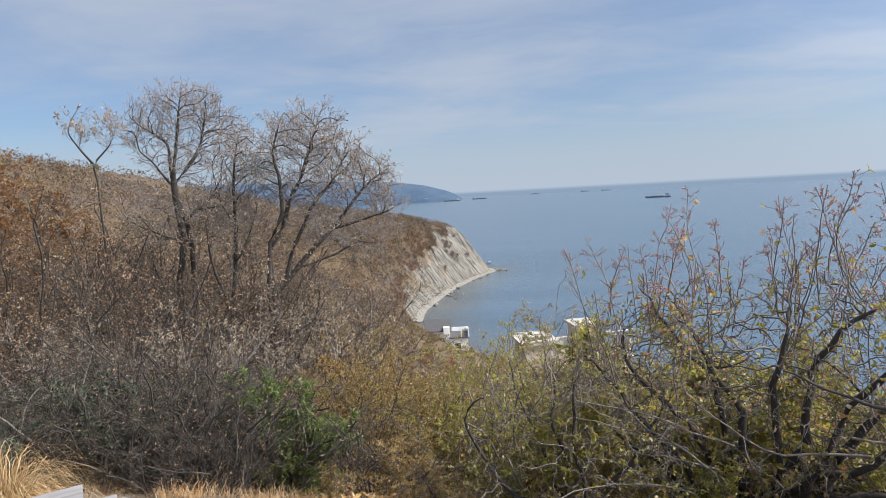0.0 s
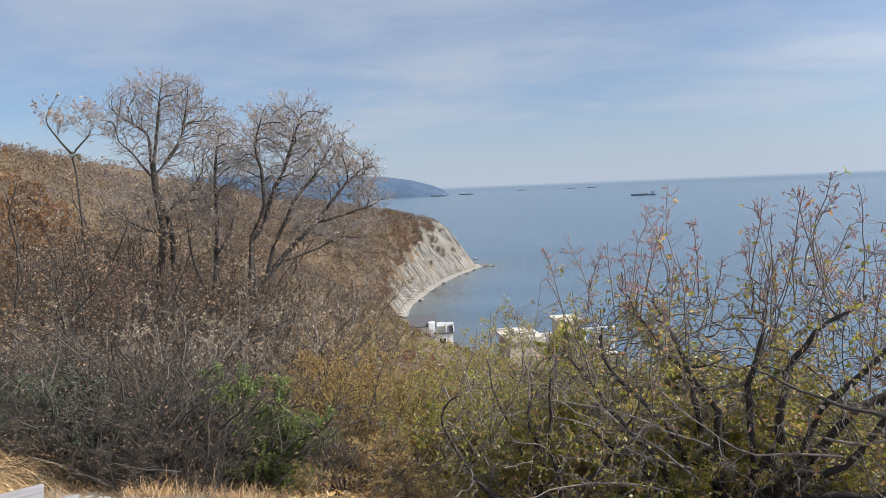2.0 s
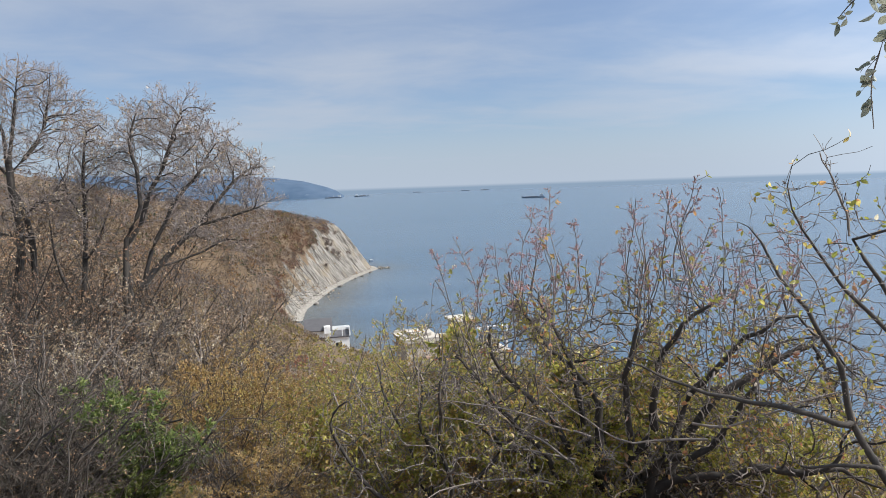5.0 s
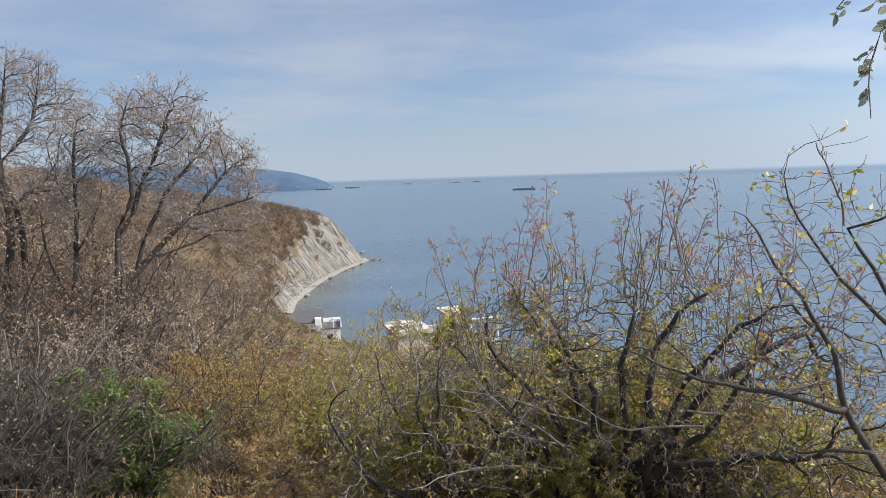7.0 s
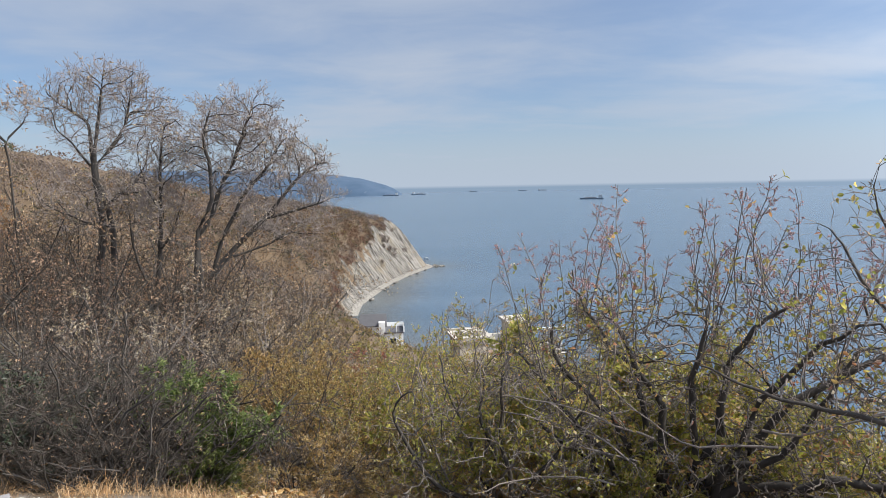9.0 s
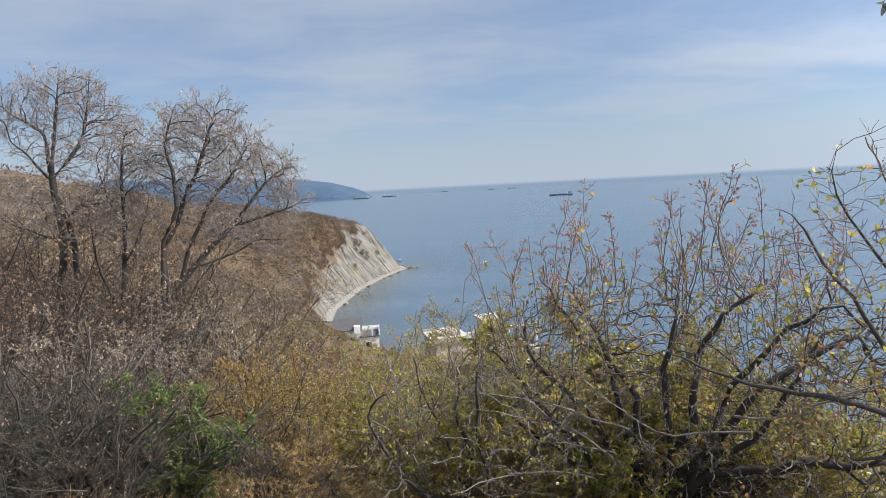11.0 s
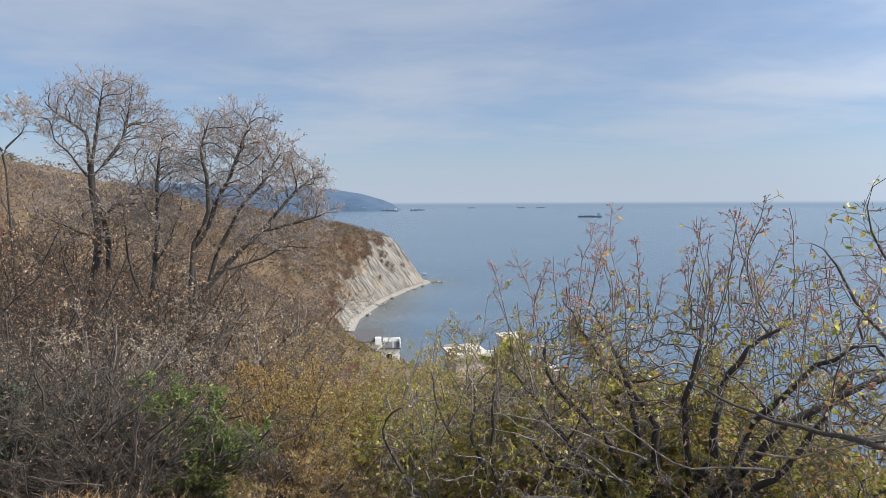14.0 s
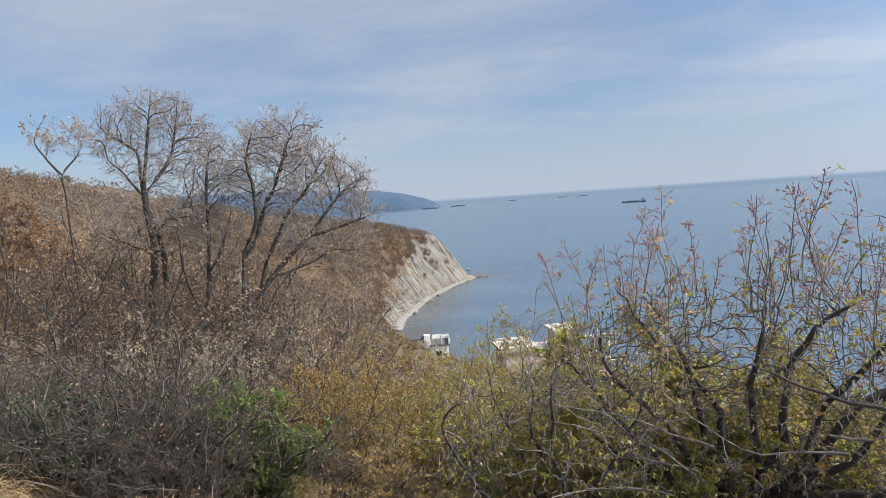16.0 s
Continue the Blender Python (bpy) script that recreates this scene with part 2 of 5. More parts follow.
SCRUB = {
    "orange": leaf("orange_scrub", [(0.0, (0.15, 0.085, 0.04)), (0.5, (0.27, 0.15, 0.065)), (1.0, (0.38, 0.24, 0.11))], 0.35, 0.8),
    "rust": leaf("rust_scrub", [(0.0, (0.10, 0.058, 0.042)), (0.5, (0.20, 0.105, 0.066)), (1.0, (0.29, 0.17, 0.11))], 0.3, 0.8),
    "brown": leaf("brown_scrub", [(0.0, (0.11, 0.076, 0.052)), (0.5, (0.21, 0.145, 0.095)), (1.0, (0.34, 0.25, 0.17))], 0.3, 0.8),
    "grey": leaf("grey_scrub", [(0.0, (0.10, 0.082, 0.07)), (0.5, (0.20, 0.16, 0.135)), (1.0, (0.33, 0.28, 0.24))], 0.25, 0.85),
    "olive": leaf("olive_scrub", [(0.0, (0.10, 0.10, 0.028)), (0.5, (0.22, 0.185, 0.048)), (1.0, (0.38, 0.28, 0.085))], 0.4, 0.7),
    "dark": leaf("evergreen_scrub", [(0.0, (0.035, 0.05, 0.022)), (0.5, (0.06, 0.08, 0.035)), (1.0, (0.12, 0.12, 0.06))], 0.15, 0.7),
}


def soil():
    n = Nodes("hillside_soil")
    w = n.coords()
    big, mid, tiny = n.noise(w, 0.06, 4), n.noise(w, 0.9, 5), n.noise(w, 22, 5, 0.65)
    c = n.ramp(n.mix(0.5, big, mid), [(0.3, (0.05, 0.034, 0.021)), (0.5, (0.095, 0.06, 0.034)), (0.7, (0.15, 0.097, 0.053))])
    c = n.mix(0.5, c, n.ramp(tiny, [(0.3, (0.05, 0.034, 0.022)), (0.7, (0.20, 0.14, 0.08))]))
    # crushed pale stone on the level ground by the benches
    v = n.add("ShaderNodeTexVoronoi", Scale=34.0)
    n.link(w, v.inputs["Vector"])
    chips = n.ramp(n.mix(0.5, v.outputs["Color"], n.noise(w, 3, 4)), [(0.2, (0.20, 0.18, 0.15)), (0.6, (0.42, 0.39, 0.35)), (0.9, (0.56, 0.54, 0.49))])
    stony = n.add("ShaderNodeAttribute")
    stony.attribute_name = "stony"
    n.colour(n.mix(stony.outputs["Fac"], c, chips))
    lumps = n.bump(n.mix(0.5, mid, tiny), 0.6, 0.05)
    n.bump(v.outputs["Distance"], 0.5, 0.012, lumps)
    return n.set(Roughness=0.95).mat


def rock():
    n = Nodes("cliff_rock")
    # beds run down the face, so the pattern is long across the coast and short along it
    w = n.coords((0.05, 0.55, 0.05), rot=(0, 0, radians(8)))
    beds, fine_beds = n.noise(w, 1.0, 5, 0.6), n.noise(w, 4.0, 4, 0.6)
    w2 = n.coords()
    blotch = n.noise(w2, 0.09, 4)
    c = n.ramp(n.mix(0.58, beds, fine_beds), [(0.41, (0.055, 0.048, 0.040)), (0.50, (0.145, 0.132, 0.115)), (0.62, (0.27, 0.25, 0.22))])
    c = n.mix(n.ramp(blotch, [(0.52, (0, 0, 0)), (0.72, (0.55, 0.55, 0.55))]), c, (0.26, 0.20, 0.12))
    n.colour(c)
    n.bump(n.mix(0.5, fine_beds, n.noise(w2, 1.2, 5)), 0.8, 0.7)
    return n.set(Roughness=0.95).mat


def pebbles():
    n = Nodes("pale_shingle")
    w = n.coords()
    c = n.ramp(n.noise(w, 1.5, 6, 0.7), [(0.3, (0.15, 0.138, 0.118)), (0.7, (0.32, 0.295, 0.255))])
    n.colour(c)
    n.bump(n.noise(w, 3, 5), 0.8, 0.25)
    return n.set(Roughness=0.9).mat


def water():
    n = Nodes("sea_water")
    w = n.coords()
    shallow = n.add("ShaderNodeAttribute")
    shallow.attribute_name = "shallow"
    c = n.mix(shallow.outputs["Fac"], (0.055, 0.093, 0.135), (0.105, 0.095, 0.066))
    streak = n.noise(n.coords((0.004, 0.018, 0.01), rot=(0, 0, radians(-12))), 1.0, 4)
    c = n.mix(0.45, c, n.ramp(streak, [(0.35, (0.058, 0.098, 0.142)), (0.65, (0.108, 0.150, 0.200))]))
    n.colour(c)
    swell = n.noise(n.coords((0.35, 0.8, 1), rot=(0, 0, radians(25))), 0.5, 5, 0.65)
    ripples = n.noise(w, 1.6, 4, 0.6)
    n.bump(n.mix(0.4, swell, ripples), 0.5, 0.5)
    return n.set(Roughness=0.22, IOR=1.33).mat


def plain(name, c, rough=0.8, spots=6.0, vary=0.12, bump=0.0, metal=0.0):
    """A painted or rendered surface with faint stains and grain."""
    n = Nodes(name)
    w = n.coords()
    a, b = n.noise(w, spots, 4), n.noise(w, spots * 9, 4)
    f = n.mix(0.4, a, b)
    n.colour(n.ramp(f, [(0.3, tuple(v * (1 - vary) for v in c)), (0.7, tuple(min(1, v * (1 + vary)) for v in c))]))
    if bump:
        n.bump(b, 0.5, bump)
    return n.set(Roughness=rough, Metallic=metal).mat


def old_plank():
    n = Nodes("weathered_plank")
    w = n.coords((1.2, 26, 26))
    g = n.noise(w, 1.6, 6, 0.6, 0.4)
    c = n.ramp(g, [(0.28, (0.13, 0.118, 0.118)), (0.52, (0.24, 0.224, 0.224)), (0.75, (0.33, 0.312, 0.312))])
    c = n.mix(0.3, c, n.ramp(n.noise(n.coords(), 5, 3), [(0.35, (0.15, 0.135, 0.13)), (0.65, (0.35, 0.335, 0.33))]))
    n.colour(c)
    n.bump(g, 0.35, 0.003)
    return n.set(Roughness=0.88).mat


SOIL, ROCK, SHINGLE, WATER, PLANK = soil(), rock(), pebbles(), water(), old_plank()
STONE = bark("crushed_stone", (0.20, 0.188, 0.17), (0.43, 0.41, 0.375), 30.0, differ=0.7)
WHITEWASH = plain("chipped_white_paint", (0.60, 0.59, 0.57), 0.85, 14, 0.10, 0.006)
CREAM = plain("cream_render", (0.50, 0.44, 0.36), 0.9, 0.8, 0.10, 0.01)
CREAM_ROOF = plain("cream_roof", (0.42, 0.385, 0.33), 0.85, 0.6, 0.10)
GREY_ROOF = plain("grey_metal_roof", (0.080, 0.078, 0.083), 0.88, 1.2, 0.15)
WHITE_PAINT = plain("white_paint", (0.80, 0.80, 0.79), 0.6, 1.5, 0.05)
DARK_GLASS = plain("dark_window_glass", (0.02, 0.025, 0.03), 0.08, 2.0, 0.1)
# hull paint lightened and blued to stand in for distance haze
HULL = plain("hazed_hull_paint", (0.14, 0.18, 0.23), 0.6, 0.05, 0.2)
SHIP_WHITE = plain("ship_white_paint", (0.42, 0.45, 0.48), 0.6, 0.05, 0.1)
RUST = plain("ship_deck_paint", (0.24, 0.24, 0.25), 0.7, 0.05, 0.2)


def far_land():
    n = Nodes("hazed_wooded_cape")
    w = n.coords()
    # the blue of distance haze is put into the land's base colour
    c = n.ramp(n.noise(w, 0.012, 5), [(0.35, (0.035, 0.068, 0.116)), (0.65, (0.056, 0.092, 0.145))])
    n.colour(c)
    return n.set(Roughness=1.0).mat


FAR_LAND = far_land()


# ---------------------------------------------------------------- mesh helpers
def mesh_of(name, verts, quads=None, tris=None, smooth=True, mats=(), index=None):
    """A mesh from arrays of corners, four-sided and three-sided faces."""
    me = bpy.data.meshes.new(name)
    verts = np.asarray(verts, np.float32).reshape(-1, 3)
    q = np.zeros((0, 4), np.int32) if quads is None else np.asarray(quads, np.int32).reshape(-1, 4)
    t = np.zeros((0, 3), np.int32) if tris is None else np.asarray(tris, np.int32).reshape(-1, 3)
    me.vertices.add(len(verts))
    me.vertices.foreach_set("co", verts.ravel())
    me.loops.add(q.size + t.size)
    me.loops.foreach_set("vertex_index", np.r_[q.ravel(), t.ravel()])
    me.polygons.add(len(q) + len(t))
    starts = np.r_[np.arange(len(q)) * 4, q.size + np.arange(len(t)) * 3]
    me.polygons.foreach_set("loop_start", starts.astype(np.int32))
    me.polygons.foreach_set("use_smooth", np.full(len(q) + len(t), smooth))
    for m in mats:
        me.materials.append(m)
    if index is not None:
        me.polygons.foreach_set("material_index", np.asarray(index, np.int32))
    me.update(calc_edges=True)
    me.validate()
    return me


def put(name, me, parent=None, label=""):
    ob = new(name, me)
    if parent is not None:
        ob.parent = parent
    return tagged(ob, label)


def part(name, bm, material, parent, label=""):
    me = bpy.data.meshes.new(name)
    bm.to_mesh(me)
    bm.free()
    me.materials.append(material)
    return put(name, me, parent, label)


def thing(name, x, y, z, label, category, group="", kind="", turn=0.0):
    e = new(name)
    e.empty_display_size = 0.2
    e.matrix_basis = pose(x, y, z, 0, 0, turn)
    return tagged(e, label, category, group, kind)


def box(sx, sy, sz, x=0.0, y=0.0, z=0.0, bevel=0.0, turn=0.0):
    """A block that stands on z, with its edges broken."""
    bm = bmesh.new()
    bmesh.ops.create_cube(bm, size=1.0)
    bmesh.ops.scale(bm, vec=(sx, sy, sz), verts=bm.verts)
    if bevel:
        bmesh.ops.bevel(bm, geom=bm.edges[:], offset=bevel, segments=2, affect="EDGES", profile=0.6)
    bmesh.ops.rotate(bm, cent=(0, 0, 0), matrix=Matrix.Rotation(radians(turn), 3, "Z"), verts=bm.verts)
    bmesh.ops.translate(bm, vec=(x, y, z + sz / 2), verts=bm.verts)
    return bm


# ---------------------------------------------------------------- the lie of the land
COAST = np.array([(900, -500), (400, -150), (200, 10), (120, 60), (75, 80), (50, 96), (35, 117), (20, 138), (5, 156), (-10, 176), (-24, 196),
                  (-31, 214), (-32, 240), (-26, 287), (-16, 325), (-5, 354), (-9, 366), (-50, 400), (-120, 470), (-260, 600), (-900, 900)], float)
LAND = np.vstack([COAST, [(-900, -900), (900, -900)]])
RIDGE = np.array([(-330, -60, 84), (-131, 151, 62), (-132, 212, 59), (-122, 274, 49.5), (-57, 325, 34.5), (-38, 318, 31.5), (-7, 352, 2.5)], float)
EDGE = 2.75                           # the slope begins this far down the fall line from the viewpoint


def far_from(x, y, line):
    """Distance to the nearest piece of a line, and how far along that piece, for each piece."""
    p = np.stack([x, y], -1)[..., None, :]
    a, b = line[:-1, :2], line[1:, :2]
    d = b - a
    t = np.clip(((p - a) * d).sum(-1) / (d * d).sum(-1), 0, 1)
    return np.hypot(*np.moveaxis(p - a - t[..., None] * d, -1, 0)), t


def inland(x, y):
    """Metres from the water's edge, negative at sea."""
    dist = far_from(x, y, COAST)[0].min(-1)
    inside = np.zeros(np.shape(x), bool)
    for (x0, y0), (x1, y1) in zip(LAND, np.roll(LAND, -1, 0)):
        if y0 != y1:
            inside ^= ((y0 > y) != (y1 > y)) & (x < (x1 - x0) * (y - y0) / (y1 - y0) + x0)
    return np.where(inside, dist, -dist)


def waves(x, y, size, seed):
    """Smooth hummocks of about that size, between -1 and 1."""
    g = np.random.default_rng(seed)
    out = 0.0
    for k in range(7):
        a, f, ph = g.uniform(0, math.tau), g.uniform(0.6, 1.6) * math.tau / size, g.uniform(0, math.tau)
        out = out + np.sin((x * math.cos(a) + y * math.sin(a)) * f + ph)
    return out / 4.0


def steepness(x, y):
    """How steep the coast is: a cliff at the headland, a gentler bank elsewhere."""
    c = np.clip((y - 205) / 25, 0, 1) * np.clip((x + 95) / 25, 0, 1)
    return 0.42 + 1.05 * c * c * (3 - 2 * c)


def ground_z(x, y):
    x, y = np.asarray(x, float), np.asarray(y, float)
    r = 0.208 * x + 0.978 * y
    far = np.clip(np.hypot(x, y) / 30, 0, 1)
    drop = 0.46 - 0.14 * np.clip((-x - 0.5) / 3.5, 0, 1)
    near = 44.4 - drop * np.clip(r - EDGE, 0, 6.25) - (0.30 + 0.22 * np.clip((x / np.maximum(y, 1.0) - 0.14) / 0.22, 0, 1)) * np.clip(r - 9.0, 0, None) + 0.10 * np.clip(-r - 8, 0, 200)
    near = near + far * 0.8 * waves(x, y, 26, 3) + 0.04 * waves(x, y, 1.7, 4) * np.clip((r - 1.5) / 2, 0, 1)
    d, t = far_from(x, y, RIDGE)
    top = RIDGE[:-1, 2] + t * (RIDGE[1:, 2] - RIDGE[:-1, 2])
    fall = np.array([0.34, 0.42, 0.42, 0.34, 0.2, 0.22])
    hill = (top - fall * d).max(-1) + 1.3 * waves(x, y, 48, 5) * np.clip(d.min(-1) / 20, 0, 1)
    land = np.logaddexp(near / 3.0, hill / 3.0) * 3.0
    s = inland(x, y)
    bank = np.where(s > 0, 0.12 * np.clip(s, 0, 4) + steepness(x, y) * np.clip(s - 4, 0, None), 0.15 * np.clip(s, -30, 0))
    low = -np.logaddexp(-bank / 1.2, -land / 1.2) * 1.2
    w = np.clip((s - 24) / 40, 0, 1)
    return low * (1 - w) + land * w


def on_ground(x, y):
    return float(ground_z(np.array([x]), np.array([y]))[0])


def bare_rock(x, y, s):
    """Where the cliff is too steep for anything to grow."""
    return (steepness(x, y) > 0.98) & (s > -4) & (s < 8.5 + 0.125 * (y - 240) + 2.5 * waves(x, y, 12, 17)) & (s < 26)


def build_ground():
    az = np.radians(np.r_[np.arange(-66, 62, 0.34), np.arange(62, 294, 4.0)])
    rad = np.r_[0.0, np.geomspace(0.5, 760, 165)]
    a, r = np.meshgrid(az, rad)
    x, y = r * np.sin(a), r * np.cos(a)
    z = ground_z(x, y)
    s = inland(x, y)
    z = np.where(bare_rock(x, y, s + 1.5), z - 2.0, z)
    nr, na = x.shape
    i = np.arange(nr - 1)[:, None] * na
    j, k = np.arange(na), np.roll(np.arange(na), -1)
    q = np.stack([i + j, i + na + j, i + na + k, i + k], -1)[:, :, ::-1]
    keep = s[:-1] > -25
    rr = 0.208 * x + 0.978 * y
    stony = np.clip((EDGE - 0.05 + 0.2 * waves(x, y, 1.3, 9) - rr) / 0.2, 0, 1) * (r < 60)
    me = mesh_of("ground", np.stack([x, y, z], -1), q[keep], mats=(SOIL,))
    at = me.attributes.new("stony", "FLOAT", "POINT")
    at.data.foreach_set("value", stony.ravel().astype(np.float32))
    tagged(put("ground", me), "brown stony hillside falling towards the sea", "ground", kind="structure")


def build_cliff():
    gx, gy = np.arange(-78, 4, 0.62), np.arange(203, 384, 0.62)
    x, y = np.meshgrid(gx, gy)
    s = inland(x, y)
    z = ground_z(x, y)
    up = np.clip((s - 3) / 6, 0, 1)
    q = y - 0.16 * x + 1.6 * waves(x, y, 30, 11)
    rib = np.abs(waves(q, 0 * q, 15, 12)) * 2.6 + np.abs(waves(q, 0 * q, 6.5, 16)) * 1.6 + np.abs(waves(q, 0.1 * x, 3.4, 18)) * 0.8
    rib = rib + 0.7 * waves(x * 0.3, y, 5, 13) + 0.35 * waves(x, y, 2.4, 14)
    z = z + up * (rib - 2.0)
    foot = np.clip(1 - np.abs(s - 3) / 3.5, 0, 1)
    z = z + foot * 0.5 * waves(x, y, 2.0, 15)
    bare = bare_rock(x, y, s)
    ny, nx = x.shape
    i, j = np.meshgrid(np.arange(ny - 1), np.arange(nx - 1), indexing="ij")
    quads = np.stack([i * nx + j, i * nx + j + 1, (i + 1) * nx + j + 1, (i + 1) * nx + j], -1)
    keep = bare[:-1, :-1]
    idx = np.where(s[:-1, :-1] < 3.7, 1, 0)
    me = mesh_of("cliff", np.stack([x, y, z], -1), quads[keep], smooth=False, mats=(ROCK, SHINGLE), index=idx[keep])
    tagged(put("cliff", me), "pale ribbed limestone cliff above a shingle beach", "cliff", kind="structure")


def build_sea():
    az = np.radians(np.r_[np.arange(-60, 66, 0.5), np.arange(66, 300, 4.0)])
    rad = np.r_[np.geomspace(40, 460, 150), np.geomspace(480, 4980, 40)]
    a, r = np.meshgrid(az, rad)
    x, y = r * np.sin(a), r * np.cos(a)
    nr, na = x.shape
    i = np.arange(nr - 1)[:, None] * na
    j, k = np.arange(na), np.roll(np.arange(na), -1)
    q = np.stack([i + j, i + na + j, i + na + k, i + k], -1)[:, :, ::-1]
    s = inland(x, y)
    keep = s[:-1] < 12
    me = mesh_of("water", np.stack([x, y, 0 * x], -1), q[keep], mats=(WATER,))
    depth = np.clip(1 + (s + 3 + 5 * waves(x, y, 40, 21)) / 26, 0, 1) ** 1.6
    at = me.attributes.new("shallow", "FLOAT", "POINT")
    at.data.foreach_set("value", depth.ravel().astype(np.float32))
    tagged(put("water", me), "calm blue-grey sea with small ripples", "sea", kind="structure")


build_ground()
build_cliff()
build_sea()


# ---------------------------------------------------------------- plants: how they grow
def unit(v):
    return v / np.maximum(np.linalg.norm(v, axis=-1, keepdims=True), 1e-9)


def march(g, start, way, length, r0, r1, n, wob, up):
    """Shoots that start at given places and wander; up bends them to the sky (or, below 0, down)."""
    m = len(start)
    p = np.zeros((m, n, 3))
    p[:, 0] = start
    d = unit(way)
    step = (np.asarray(length) / (n - 1))[:, None]
    for i in range(1, n):
        d = unit(d + wob * g.normal(size=(m, 3)) + np.array([0, 0, up]))
        p[:, i] = p[:, i - 1] + d * step
    f = np.linspace(0, 1, n)
    return p, np.asarray(r0)[:, None] * (1 - f) + np.asarray(r1)[:, None] * f


def along(g, p, r, per, t0, t1):
    """Places, directions, radii and lengths at random points of shoots."""
    m, n, _ = p.shape
    own = np.repeat(np.arange(m), per)
    t = g.uniform(t0, t1, len(own))
    f = t * (n - 1)
    i = np.minimum(f.astype(int), n - 2)
    w = (f - i)[:, None]
    at = p[own, i] * (1 - w) + p[own, i + 1] * w
    tan = unit(p[own, i + 1] - p[own, i])
    rad = r[own, i] * (1 - w[:, 0]) + r[own, i + 1] * w[:, 0]
    size = np.linalg.norm(np.diff(p, axis=1), axis=-1).sum(1)[own]
    return own, t, at, tan, rad, size


def sprout(g, p, r, per, t0, t1, a0, a1, l0, l1, rr, n, wob, up, thin=0.35, least=0.0):
    """Side shoots on shoots: a0..a1 degrees away from them, l0..l1 of their length."""
    own, t, at, tan, rad, size = along(g, p, r, per, t0, t1)
    side = g.normal(size=tan.shape)
    side = unit(side - (side * tan).sum(-1, keepdims=True) * tan)
    a = np.radians(g.uniform(a0, a1, len(own)))[:, None]
    way = tan * np.cos(a) + side * np.sin(a)
    length = np.maximum(g.uniform(l0, l1, len(own)) * size * (1 - 0.5 * t), least)
    return march(g, at, way, length, rad * rr, rad * rr * thin, n, wob, up)


def tube(p, r, sides):
    """Round shoots as one set of corners and four-sided faces."""
    m, n, _ = p.shape
    tan = unit(np.gradient(p, axis=1))
    ref = np.where(np.abs(tan[..., 2:3]) > 0.9, np.array([1.0, 0, 0]), np.array([0, 0, 1.0]))
    u = unit(np.cross(tan, ref))
    v = np.cross(tan, u)
    a = np.arange(sides) * math.tau / sides
    ring = u[..., None, :] * np.cos(a)[:, None] + v[..., None, :] * np.sin(a)[:, None]
    co = p[:, :, None, :] + ring * r[:, :, None, None]
    base = (np.arange(m)[:, None, None] * n + np.arange(n - 1)[None, :, None]) * sides
    k = np.arange(sides)
    k2 = (k + 1) % sides
    q = np.stack([base + k, base + k2, base + sides + k2, base + sides + k], -1)
    return co.reshape(-1, 3), q.reshape(-1, 4)


def wood(name, shoots, sides, mat):
    vs, qs, off = [], [], 0
    for (p, r), k in zip(shoots, sides):
        v, q = tube(p, r, k)
        vs.append(v)
        qs.append(q + off)
        off += len(v)
    return mesh_of(name, np.vstack(vs), np.vstack(qs), mats=(mat,))


def blades(name, at, way, length, width, g, mat, fold=0.35, droop=0.25, oval=False):
    """Leaves: each one folded along its midrib, with a pointed tip; oval ones have a rounder outline."""
    m = len(at)
    way = unit(way)
    side = g.normal(size=(m, 3))
    side = unit(np.cross(way, side))
    nor = np.cross(side, way)
    L, W = np.asarray(length)[:, None], np.asarray(width)[:, None]
    base = at
    mid = at + way * L * 0.45
    left = mid + side * W * 0.5 + nor * W * fold * 0.5
    right = mid - side * W * 0.5 + nor * W * fold * 0.5
    tip = at + way * L - nor * L * droop
    if oval:
        ring = [base]
        for f, w in ((0.18, 0.34), (0.45, 0.52), (0.75, 0.36)):
            ring.append(at + way * L * f + side * W * w + nor * (W * fold * w - L * droop * f * f))
        ring.append(tip)
        for f, w in ((0.75, 0.36), (0.45, 0.52), (0.18, 0.34)):
            ring.append(at + way * L * f - side * W * w + nor * (W * fold * w - L * droop * f * f))
        rib = at + way * L * 0.45 - nor * L * droop * 0.2
        co = np.stack(ring + [rib], 1).reshape(-1, 3)
        i = np.arange(m)[:, None] * 9
        tri = np.concatenate([i + [8, (k + 1) % 8, k] for k in range(8)])
        return mesh_of(name, co, tris=tri, smooth=False, mats=(mat,))
    co = np.stack([base, left, tip, right], 1).reshape(-1, 3)
    i = np.arange(m)[:, None] * 4
    tri = np.concatenate([i + [0, 2, 1], i + [0, 3, 2]])
    return mesh_of(name, co, tris=tri, smooth=False, mats=(mat,))


def leaves_on(name, g, p, r, per, t0, t1, length, mat, ratio=0.42, hang=0.25, spread=0.9, oval=False):
    own, t, at, tan, rad, size = along(g, p, r, per, t0, t1)
    way = tan * 0.5 + spread * g.normal(size=tan.shape) + np.array([0, 0, -hang])
    ll = length * g.uniform(0.55, 1.25, len(own))
    return blades(name, at, way, ll, ll * ratio * g.uniform(0.8, 1.2, len(own)), g, mat, oval=oval)


def fan(g, count, spread, lean=(0, 0)):
    """Directions that rise from one root, up to spread degrees from upright."""
    a = g.uniform(0, math.tau, count)
    s = np.radians(spread) * np.sqrt(g.uniform(0.05, 1, count))
    return np.stack([np.sin(s) * np.cos(a) + lean[0], np.sin(s) * np.sin(a) + lean[1], np.cos(s)], -1)


def stuff(name, me, parent):
    return tagged(put(name, me, parent), kind="stuff")


